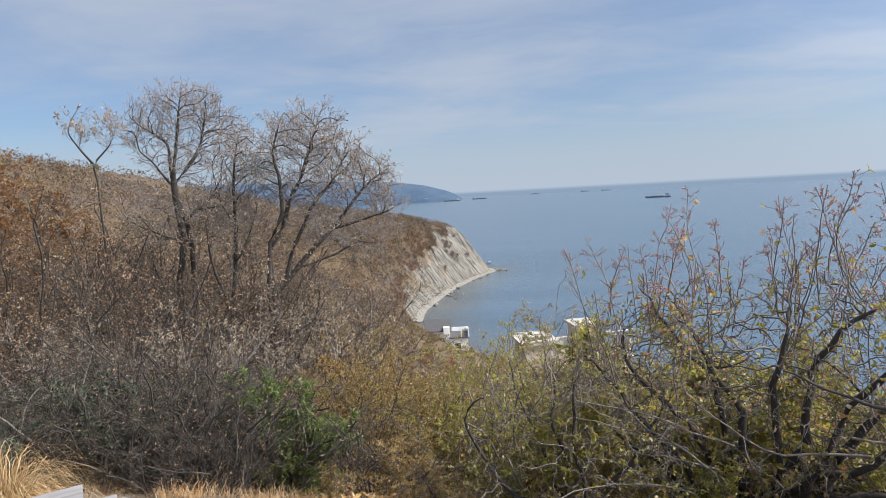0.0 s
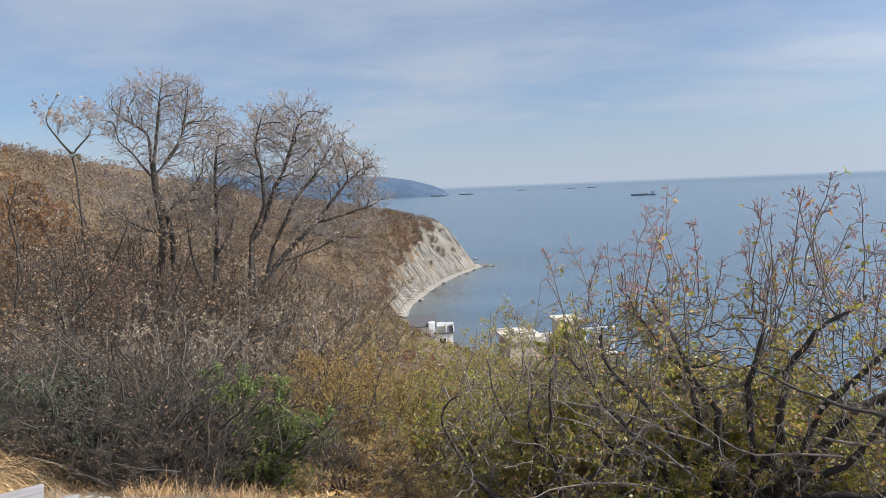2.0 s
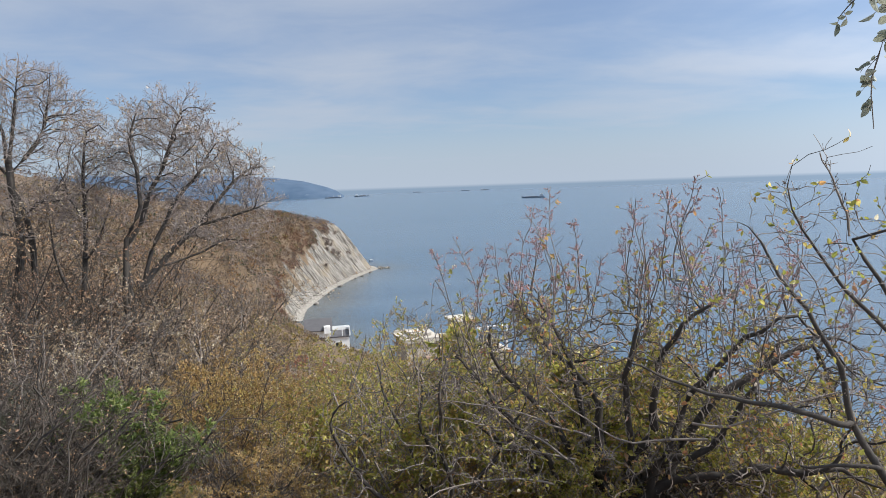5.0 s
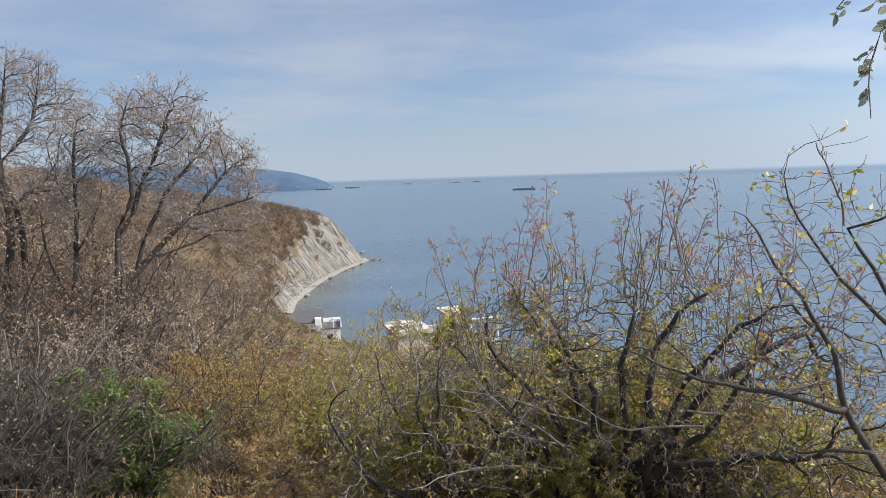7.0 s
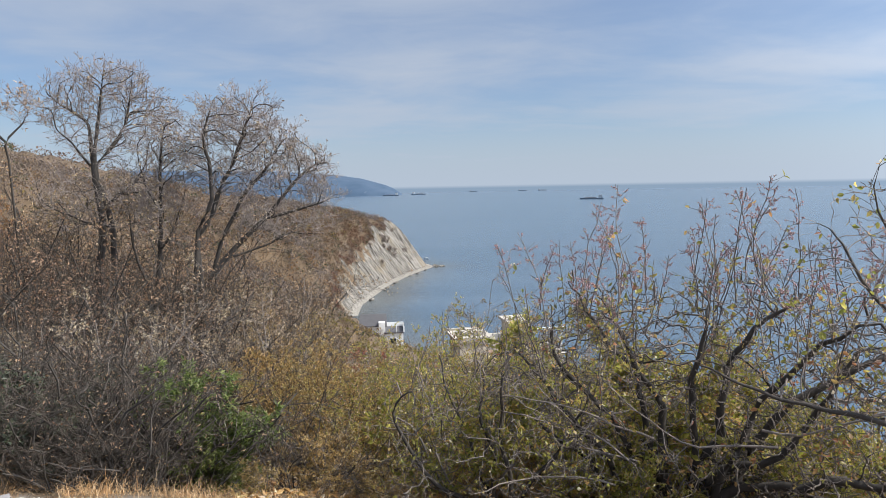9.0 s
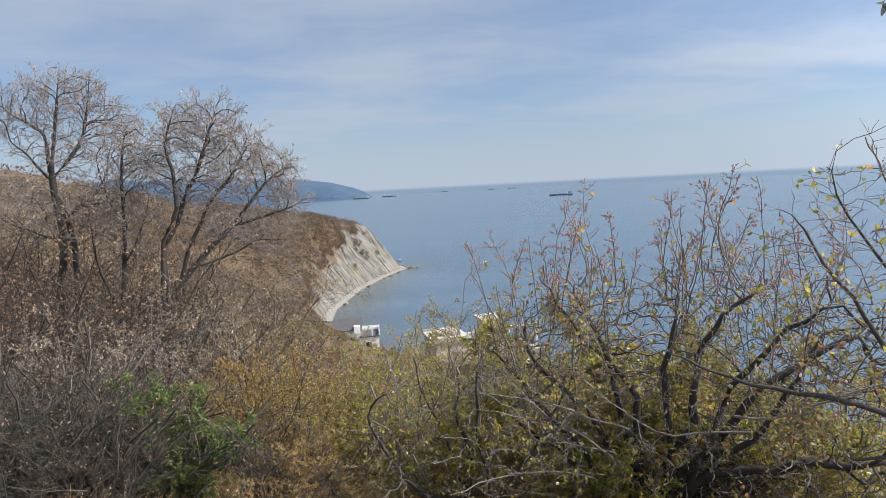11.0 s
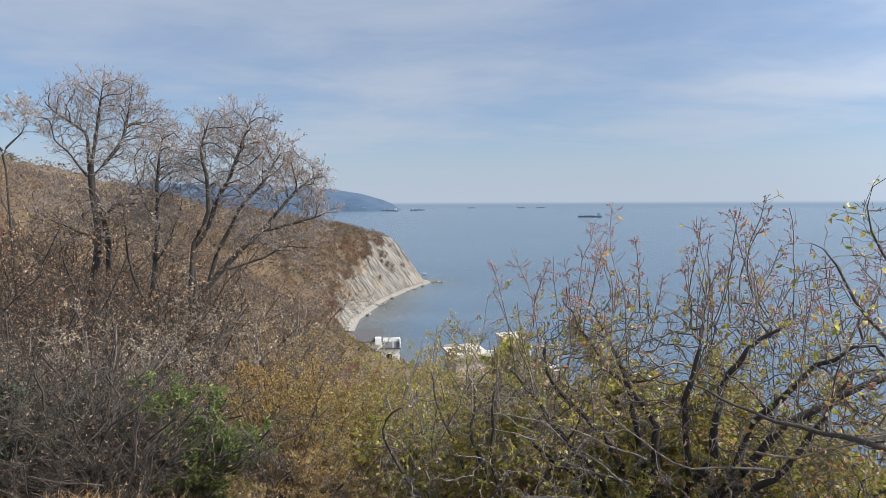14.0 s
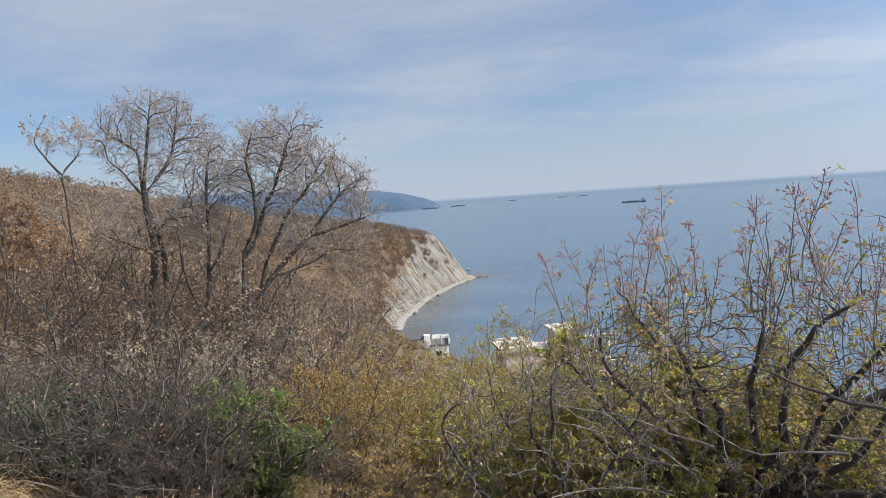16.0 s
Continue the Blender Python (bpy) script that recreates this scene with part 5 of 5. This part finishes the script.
def verge():
    """Dry grass along the break of slope, and stems that stand over it."""
    g = np.random.default_rng(73)
    n = 19000
    along_ = g.uniform(-3.6, 2.6, n)
    across = EDGE + g.normal(0.22, 0.34, n)
    y = (across - 0.208 * along_) / 0.978
    dense = waves(along_, y, 0.7, 74) + g.normal(0, 0.22, n) > 0.0
    x, y = along_[dense], y[dense]
    m = len(x)
    start = np.c_[x, y, ground_z(x, y) - 0.01]
    a = g.uniform(0, math.tau, m)
    lean = g.uniform(0.1, 1.1, m)
    p, _ = march(g, start, np.c_[np.cos(a) * lean, np.sin(a) * lean, np.ones(m)], g.uniform(0.05, 0.15, m) * (1 + 0.8 * (g.uniform(0, 1, m) > 0.96)), np.ones(m), np.ones(m), 5, 0.16, -0.26)
    tagged(put("dry_grass", ribbons("dry_grass", p, g.uniform(0.002, 0.0042, m), STRAW)), "dry yellow grass along the edge of the slope", "grass", kind="stuff")


verge()


def leaf_litter():
    """Fallen leaves on the slope below the shrubs."""
    g = np.random.default_rng(75)
    n = 16000
    az, d = np.radians(g.uniform(-20, 48, n)), g.uniform(3.1, 9.5, n)
    x, y = d * np.sin(az), d * np.cos(az)
    z = np.array([on_ground(a, b) for a, b in zip(x, y)]) + g.uniform(0.0, 0.03, n)
    way = np.c_[g.normal(size=(n, 2)), g.uniform(-0.25, 0.4, n)]
    third = n // 3
    for k, mat in enumerate((LEAF_DRY, LEAF_ORANGE, LEAF_OCHRE)):
        q = slice(k * third, (k + 1) * third)
        me = blades("leaf_litter", np.c_[x, y, z][q], unit(way[q]), g.uniform(0.035, 0.07, third), g.uniform(0.018, 0.032, third), g, mat)
        tagged(put("leaf_litter", me), "fallen brown and ochre leaves on the slope", "leaves", kind="stuff")


def loose_stones():
    g = np.random.default_rng(81)
    octa = np.array([(1, 0, 0), (0, 1, 0), (-1, 0, 0), (0, -1, 0), (0, 0, 1), (0, 0, -1), (0.7, 0.7, 0.5), (-0.7, -0.6, 0.45)], float)
    faces = np.array([(0, 6, 4), (6, 1, 4), (0, 1, 6), (1, 2, 4), (2, 7, 4), (7, 3, 4), (2, 3, 7), (3, 0, 4), (1, 0, 5), (2, 1, 5), (3, 2, 5), (0, 3, 5)])
    n = 5600
    x = g.uniform(-2.8, 0.2, n)
    y = (EDGE - 0.02 - np.abs(g.normal(0, 0.36, n)) - 0.208 * x) / 0.978
    s = g.uniform(0.003, 0.009, n) * (1 + 1.2 * (g.uniform(0, 1, n) > 0.97))
    at = np.c_[x, y, ground_z(x, y) + s * 0.25]
    yaw = g.uniform(0, math.tau, n)
    sh = octa * g.uniform(0.6, 1.3, (n, 1, 3)) * g.uniform(0.75, 1.25, (n, 8, 1))
    c, s_ = np.cos(yaw)[:, None], np.sin(yaw)[:, None]
    sh = np.stack([sh[..., 0] * c - sh[..., 1] * s_, sh[..., 0] * s_ + sh[..., 1] * c, sh[..., 2] * 0.6], -1)
    co = (at[:, None] + sh * s[:, None, None]).reshape(-1, 3)
    tri = (np.arange(n)[:, None, None] * 8 + faces).reshape(-1, 3)
    me = mesh_of("gravel", co, tris=tri, smooth=False, mats=(STONE,))
    tagged(put("gravel", me), "loose chips of pale crushed stone", "gravel", kind="stuff")


leaf_litter()
loose_stones()


# ---------------------------------------------------------------- benches
def plank(length, width, thick, z, y, seed, x=0.0):
    g = random.Random(seed)
    bm = box(length, width, thick, x, y, z, 0.006)
    bmesh.ops.subdivide_edges(bm, edges=[e for e in bm.edges if e.calc_length() > 0.5], cuts=6, use_grid_fill=True)
    for v in bm.verts:
        v.co.z += 0.003 * math.sin(v.co.x * 5 + seed) + g.uniform(-0.0012, 0.0012)
        v.co.y += 0.003 * math.sin(v.co.x * 3 + seed * 2)
    return bm


def bench(x, y, turn, length, label, starts=(0.0, 0.0)):
    root = thing("bench", x, y, on_ground(x, y), label, "bench", "benches by the path", turn=turn)
    for n, (yy, xx) in enumerate(zip((0.105, -0.105), starts)):
        part("plank", plank(length, 0.195, 0.05, 0.40, yy, n + 3, xx), PLANK, root)
    for xx in (-length / 2 + 0.24, length / 2 - 0.24):
        part("leg", box(0.16, 0.38, 0.40, xx, 0, 0, 0.012), WHITEWASH, root, "white-painted concrete leg")
    return root


bench(-2.44, 1.92, 36, 1.5, "weathered grey plank bench on white concrete legs", (-0.07, 0.06))


def table(x, y, turn, length):
    root = thing("table", x, y, on_ground(x, y), "weathered grey plank table on white concrete legs", "table", turn=turn)
    for n, yy in enumerate((0.28, 0.14, 0.0, -0.14, -0.28)):
        part("plank", plank(length, 0.132, 0.045, 0.705, yy, n + 11, 0.01 * (n % 2)), PLANK, root)
    for xx in (-length / 2 + 0.10, length / 2 - 0.10):
        part("leg", box(0.16, 0.62, 0.705, xx, 0, 0, 0.012), WHITEWASH, root, "white-painted concrete leg")
    return root


table(-2.54, 1.42, 36, 1.4)


# ---------------------------------------------------------------- scrub on the far hillside
def scrub_clumps(name, x, y, size, leaf_size, count, seed, mat, label, flat=0.8, slim=1.0, lift=0.0):
    """Many bushes as loose heaps of small leaf clusters, with gaps between."""
    g = np.random.default_rng(seed)
    m = len(x)
    base = np.c_[x, y, ground_z(x, y) + lift]
    own = np.repeat(np.arange(m), count)
    v = unit(g.normal(size=(len(own), 3)))
    lump = 1 + 0.35 * np.sin(v[:, 0] * 5 + own) * np.sin(v[:, 1] * 4 + own * 1.7)
    rad = size[own] * lump * g.uniform(0.35, 1.0, len(own)) ** 0.4
    at = base[own] + v * rad[:, None] * np.array([1, 1, flat]) + np.array([0, 0, 1.0]) * (size[own] * flat * 0.72)[:, None]
    at[:, 2] = np.maximum(at[:, 2], base[own, 2] + 0.05)
    ll = leaf_size[own] * g.uniform(0.6, 1.5, len(own))
    me = blades(name, at, v * 0.6 + 0.8 * g.normal(size=v.shape) + np.array([0, 0, 0.35]), ll, ll * g.uniform(0.35, 0.7, len(own)) * slim, g, mat, 0.3, 0.2)
    tagged(put(name, me), label, "scrub", kind="stuff")


def cover_hillside():
    g = np.random.default_rng(91)
    n = 15500
    az = np.radians(g.uniform(-58, 54, n))
    d = 11 + 350 * g.uniform(0, 1, n) ** 1.45
    x, y = d * np.sin(az), d * np.cos(az)
    extra = 2600
    x, y = np.r_[x, g.uniform(-95, -22, extra)], np.r_[y, g.uniform(205, 350, extra)]
    a2, d2 = np.radians(g.uniform(-58, -9, 9000)), 14 + 190 * g.uniform(0, 1, 9000) ** 1.4
    x, y = np.r_[x, d2 * np.sin(a2)], np.r_[y, d2 * np.cos(a2)]
    a3, d3 = np.radians(g.uniform(-24, -7, 4600)), g.uniform(40, 330, 4600)
    x, y = np.r_[x, d3 * np.sin(a3)], np.r_[y, d3 * np.cos(a3)]
    d, az = np.hypot(x, y), np.arctan2(x, y)
    s = inland(x, y)
    cliffy = bare_rock(x, y, s)
    villa = (np.abs(x - 10) < 12) & (np.abs(y - 98) < 10)
    house = (np.abs(x + 13) < 8) & (np.abs(y - 131) < 8)
    ok = (s > 7) & ~cliffy & ~villa & ~house & (x > -165) & ((az < radians(12)) | (d < 40))
    # bushes on the far sides of the ridges, well out of sight from the whole slope, are left out
    rise = np.full(len(x), -9.0)
    for f in np.linspace(0.12, 0.94, 22):
        rise = np.maximum(rise, (ground_z(x * f, y * f) - 46.0) / (d * f))
    ok &= (ground_z(x, y) + 4.5 - 46.0) / d > rise
    # nothing tall on the line of sight from the path down to the houses
    x, y, d, az = x[ok], y[ok], d[ok], np.degrees(az[ok])
    size = g.uniform(0.7, 1.5, len(x)) * np.clip(0.55 + d / 130, 0.6, 1.35)
    seen = (az > -13) & (d > 12)
    size = np.where(seen & (d < 90), np.minimum(size, 0.9), size)
    size = np.where((az > -10) & (az < -2) & (d < 125), np.minimum(size, 0.55), size)
    leafy = np.clip(d * 0.0036, 0.075, 0.80)
    tone = waves(x, y, 60, 92) + 0.7 * waves(x, y, 14, 93) + g.normal(0, 0.45, len(x))
    kinds = np.select([g.uniform(0, 1, len(x)) < 0.035, tone < -0.85, tone < 0.15, tone < 0.95], ["dark", "olive", "brown", "grey"], "orange")
    kinds = np.where((kinds == "olive") & ((d > 130) | (az < -26)) & (g.uniform(0, 1, len(x)) < 0.85), np.where(d > 200, "rust", "brown"), kinds)
    kinds = np.where((kinds == "orange") & (az > -37.5) & (g.uniform(0, 1, len(x)) < 0.65), "grey", kinds)
    kinds = np.where((kinds == "grey") & (az < -37.5) & (d < 60) & (g.uniform(0, 1, len(x)) < 0.7), "orange", kinds)
    words = {"rust": "low scrub with dull red-brown leaves", "orange": "low scrub with rusty orange autumn leaves", "brown": "low brown half-bare scrub on the hillside", "grey": "bare grey scrub on the hillside",
             "olive": "olive and yellow scrub on the hillside", "dark": "small dark evergreen bushes on the hillside"}
    for i, (kind, mat) in enumerate(SCRUB.items()):
        for near in (True, False):
            sel = (kinds == kind) & ((d < 45) == near)
            if sel.any():
                scrub_clumps("scrub", x[sel], y[sel], size[sel], leafy[sel], 34 if near else 19, 95 + i, mat, words[kind], slim=0.55 if kind in ("grey", "brown") else 0.9)


cover_hillside()


def cliff_top_bushes():
    g = np.random.default_rng(111)
    x = np.r_[g.uniform(-62, -36, 40), g.uniform(-34, -24, 10), g.uniform(-40, -14, 16)]
    y = np.r_[g.uniform(306, 330, 40), g.uniform(318, 332, 10), g.uniform(300, 345, 16)]
    keep = inland(x, y) > 9
    x, y = x[keep], y[keep]
    scrub_clumps("scrub", x, y, g.uniform(0.9, 1.7, len(x)), np.full(len(x), 0.7), 70, 112, SCRUB["grey"], "grey-brown bushes along the cliff top")
    # low growth that creeps over the upper rim of the bare rock
    x, y = g.uniform(-80, -8, 9000), g.uniform(205, 352, 9000)
    rim = ~bare_rock(x, y, inland(x, y)) & (inland(x, y) > 5)
    near = np.zeros(len(x), bool)
    for ddx, ddy in ((2.2, 0), (1.6, -1.6), (0, -2.2), (1.6, 1.6), (-1.0, -1.5)):
        near |= bare_rock(x + ddx, y + ddy, inland(x + ddx, y + ddy))
    x, y = x[rim & near], y[rim & near]
    half = len(x) // 2
    for q, kind in ((slice(0, half), "brown"), (slice(half, None), "rust")):
        scrub_clumps("scrub", x[q], y[q], g.uniform(0.5, 1.1, len(x[q])), np.full(len(x[q]), 0.45), 40, 113, SCRUB[kind], "low scrub along the rim of the cliff")


cliff_top_bushes()


def cliff_tufts():
    """Dry growth that holds on ledges of the rock, thicker towards the hill."""
    g = np.random.default_rng(115)
    x, y = g.uniform(-80, -6, 5200), g.uniform(208, 350, 5200)
    s = inland(x, y)
    on = bare_rock(x, y, s) & (s > 6)
    hold = np.clip((282 - y) / 60, 0.02, 0.75) + 0.55 * (waves(x, y, 16, 116) > 0.85) * (s > 10)
    keep = on & (g.uniform(0, 1, len(x)) < hold)
    x, y = x[keep], y[keep]
    scrub_clumps("scrub", x, y, g.uniform(0.5, 1.1, len(x)), np.full(len(x), 0.40), 30, 117, SCRUB["brown"], "dry tufts on ledges of the cliff", lift=0.5)


cliff_tufts()


# ---------------------------------------------------------------- houses by the shore
def slab(root, name, sx, sy, sz, x, y, z, mat, label="", bevel=0.03):
    return part(name, box(sx, sy, sz, x, y, z, bevel), mat, root, label)


def window(root, x, y, z, w, h):
    f = part("window", box(w, 0.10, h, x, y, z, 0.01), WHITE_PAINT, root, "white window")
    part("pane", box(w - 0.16, 0.04, h - 0.16, x, y - 0.05, z + 0.08, 0.004), DARK_GLASS, f)


def villa():
    root = thing("villa", 9.3, 94.0, 11.0, "large cream villa with flat roofs below the slope", "house", turn=13)
    slab(root, "wall", 5.0, 6.4, 11.2, -4.7, 3.2, 0, CREAM)
    slab(root, "roof", 6.2, 7.2, 0.35, -4.6, 3.2, 11.2, CREAM_ROOF)
    slab(root, "parapet", 5.7, 0.25, 0.35, -4.7, -0.25, 11.55, CREAM_ROOF)
    slab(root, "parapet", 5.7, 0.25, 0.35, -4.7, 6.65, 11.55, CREAM_ROOF)
    slab(root, "roof_terrace", 3.4, 3.4, 0.5, -4.2, 3.9, 11.55, CREAM_ROOF)
    slab(root, "wall", 3.4, 6.0, 10.4, 0.3, 4.6, 0, CREAM)
    slab(root, "tower", 3.2, 4.2, 13.3, 2.9, 3.2, 0, CREAM)
    slab(root, "tower_roof", 4.1, 5.0, 0.38, 2.9, 3.2, 13.3, CREAM_ROOF)
    slab(root, "wall", 5.4, 8.0, 8.0, 7.2, 4.2, 0, CREAM)
    slab(root, "roof", 6.0, 8.8, 0.3, 7.2, 4.2, 8.0, CREAM_ROOF)
    slab(root, "beam", 5.6, 0.22, 0.2, 7.2, 0.3, 12.3, WHITE_PAINT)
    for x in (4.9, 9.6):
        slab(root, "post", 0.24, 0.24, 4.0, x, 0.3, 8.3, WHITE_PAINT)
    for x in (-6.4, -4.4, -2.4):
        window(root, x, -0.02, 4.6, 1.3, 1.6)
    for x in (5.8, 8.4):
        window(root, x, 0.18, 5.0, 1.4, 1.7)


def gable(sx, sy, rise, x, y, z, over=0.4):
    """A pitched roof with the ridge along x and real thickness."""
    bm = bmesh.new()
    a, b, th = sx / 2 + over, sy / 2 + over, 0.18
    ring = [(-b, 0), (0, rise), (b, 0), (b, -th), (0, rise - th), (-b, -th)]
    ends = [[bm.verts.new((x + s * a, y + v, z + w)) for v, w in ring] for s in (-1, 1)]
    for i in range(6):
        j = (i + 1) % 6
        bm.faces.new((ends[0][i], ends[0][j], ends[1][j], ends[1][i]))
    bm.faces.new(ends[0][::-1])
    bm.faces.new(ends[1])
    return bm


def shore_house():
    root = thing("house", -13.6, 129.0, 9.5, "white seaside house with a dark grey roof and terrace", "house", turn=6)
    slab(root, "wall", 5.0, 6.5, 7.25, -1.5, 3.2, 0, WHITE_PAINT)
    part("roof", gable(5.0, 6.5, 1.9, -1.5, 3.2, 7.3), GREY_ROOF, root, "dark grey metal roof")
    slab(root, "dormer", 1.3, 1.4, 1.5, 0.3, -0.2, 6.6, WHITE_PAINT)
    slab(root, "wall", 3.8, 5.6, 5.6, 2.9, 2.4, 0, WHITE_PAINT)
    slab(root, "terrace", 4.3, 6.2, 0.25, 2.9, 2.4, 5.6, GREY_ROOF)
    slab(root, "parapet", 4.3, 0.16, 0.9, 2.9, 5.4, 5.85, WHITE_PAINT)
    slab(root, "parapet", 0.16, 6.0, 0.9, 5.0, 2.4, 5.85, WHITE_PAINT)
    slab(root, "canopy", 1.6, 0.18, 0.16, 4.1, -0.5, 7.6, WHITE_PAINT)
    for x in (3.4, 4.9):
        slab(root, "post", 0.2, 0.2, 2.0, x, -0.5, 5.8, WHITE_PAINT)
    for x in (-2.9, -0.9):
        window(root, x, -0.08, 4.4, 1.1, 1.4)
    window(root, 2.6, -0.42, 3.0, 1.4, 1.6)


villa()
shore_house()


# ---------------------------------------------------------------- ships and the far cape
def hull(length, beam, height, mat, root):
    bm = bmesh.new()
    prof = [(-0.5, 0.85, 1.0), (-0.42, 1.0, 1.0), (0.30, 1.0, 1.0), (0.42, 0.7, 1.15), (0.52, 0.05, 1.35)]
    rows_ = []
    for px_, w, hgt in prof:
        rows_.append([bm.verts.new((px_ * length, s * beam / 2 * w * k, zz)) for s, k, zz in ((-1, 0.75, -1.0), (-1, 1, hgt * height), (1, 1, hgt * height), (1, 0.75, -1.0))])
    for a, b in zip(rows_[:-1], rows_[1:]):
        for i in range(3):
            bm.faces.new((a[i], b[i], b[i + 1], a[i + 1]))
    bm.faces.new(rows_[0])
    bm.faces.new(rows_[-1][::-1])
    bmesh.ops.recalc_face_normals(bm, faces=bm.faces)
    return part("hull", bm, mat, root, "dark painted hull")


def ship(az, dist, length, heading, label, stern=-0.36):
    x, y = dist * math.sin(radians(az)), dist * math.cos(radians(az))
    root = thing("cargo_ship", x, y, 0, label, "ship", "ships at anchor", turn=heading)
    hull(length, length * 0.15, length * 0.055, HULL, root)
    part("hold_cover", box(length * 0.5, length * 0.10, length * 0.03, length * 0.06, 0, length * 0.05, 0.1), RUST, root)
    part("deckhouse", box(length * 0.15, length * 0.12, length * 0.13, length * stern, 0, length * 0.05, 0.2), SHIP_WHITE, root, "white deckhouse")
    part("funnel", box(length * 0.03, length * 0.04, length * 0.06, length * (stern - 0.06), 0, length * 0.13, 0.2), RUST, root)
    for k in (0.0, 0.33):
        part("mast", box(length * 0.008, length * 0.008, length * 0.12, length * k, 0, length * 0.06), SHIP_WHITE, root)
    return root


ship(13.6, 1900, 68, 168, "grey-blue cargo ship with a white deckhouse")
ship(-4.7, 3300, 84, 180, "distant cargo ship off the cape")
ship(-2.15, 3600, 84, 0, "distant cargo ship off the cape")
ship(-10.2, 3000, 80, 0, "distant cargo ship off the cape")
for az, dist, length in ((2.9, 4900, 64), (7.4, 4880, 64), (9.2, 4900, 70)):
    ship(az, dist, length, 0, "distant cargo ship near the horizon")


def small_boat():
    root = thing("small_boat", -10.4, 391.0, 0, "small dark boat with a white cabin near the headland", "boat", turn=20)
    hull(3.0, 1.5, 0.7, HULL, root)
    part("cabin", box(1.5, 1.1, 0.6, -0.2, 0, 0.65, 0.08), SHIP_WHITE, root, "white cabin")


small_boat()


def shore_rocks():
    g = np.random.default_rng(121)
    for n in range(26):
        f = g.uniform(0, 1)
        x, y = (-5 + 5 * f * f + g.normal(0, 0.9), 354 + 3 * f + g.normal(0, 1.6)) if n < 14 else (g.uniform(-31, -10), 0)
        if n >= 14:
            y = float(np.interp(x, [-32, -26, -16, -5], [240, 287, 325, 354])) + g.normal(0, 1)
            x += 1.2
        bm = bmesh.new()
        bmesh.ops.create_icosphere(bm, subdivisions=2, radius=float(g.uniform(0.5, 1.2)))
        for v in bm.verts:
            v.co *= 1 + 0.35 * noise.noise(v.co * 1.3 + Vector((n, 0, 0)))
            v.co.z *= 0.6
        ob = part("rock", bm, ROCK, None)
        ob.matrix_basis = pose(x, y, 0.15, 0, 0, float(g.uniform(0, 360)))
        tagged(ob, "wave-worn rock at the foot of the cliff", "rock", "rocks in the shallows")


shore_rocks()


def far_cape():
    az = np.radians(np.linspace(-34, -3.72, 220))
    d = np.linspace(3500, 4700, 26)
    a, r = np.meshgrid(az, d)
    along_ = (np.degrees(a) + 3.72) / -30.3
    crest = 46 + 4100 * np.tan(np.radians(np.interp(np.degrees(az), [-34, -24, -16, -10, -7.3, -5.2, -4.4, -3.72], [1.5, 1.75, 1.6, 1.22, 0.85, 0.25, -0.1, -0.62])))
    across = np.sin(np.clip((r - 3500) / 1200, 0, 1) * math.pi)
    x, y = r * np.sin(a), r * np.cos(a)
    z = crest[None, :] * across ** 0.55 * (1 + 0.03 * waves(x, y, 420, 131)) - 1.0
    nr, na = x.shape
    i, j = np.meshgrid(np.arange(nr - 1), np.arange(na - 1), indexing="ij")
    q = np.stack([i * na + j, i * na + j + 1, (i + 1) * na + j + 1, (i + 1) * na + j], -1)
    # haze over the cape is painted into this material, not in the air
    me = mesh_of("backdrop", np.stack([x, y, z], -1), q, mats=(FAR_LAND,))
    tagged(put("backdrop", me), "wooded cape across the bay, blue haze painted into its colour", "cape", kind="structure")
    g = np.random.default_rng(132)
    for n in range(22):
        b = radians(g.uniform(-10.5, -5.2))
        rr = g.uniform(3520, 3600)
        ob = part("far_building", box(float(g.uniform(14, 40)), 12, float(g.uniform(4, 8)), 0, 0, 0, 0.4), SHIP_WHITE, None)
        ob.matrix_basis = pose(rr * math.sin(b), rr * math.cos(b), float(g.uniform(4, 16)), 0, 0, -math.degrees(b))
        tagged(ob, "pale building on the shore of the cape", "building", "town on the cape")


far_cape()
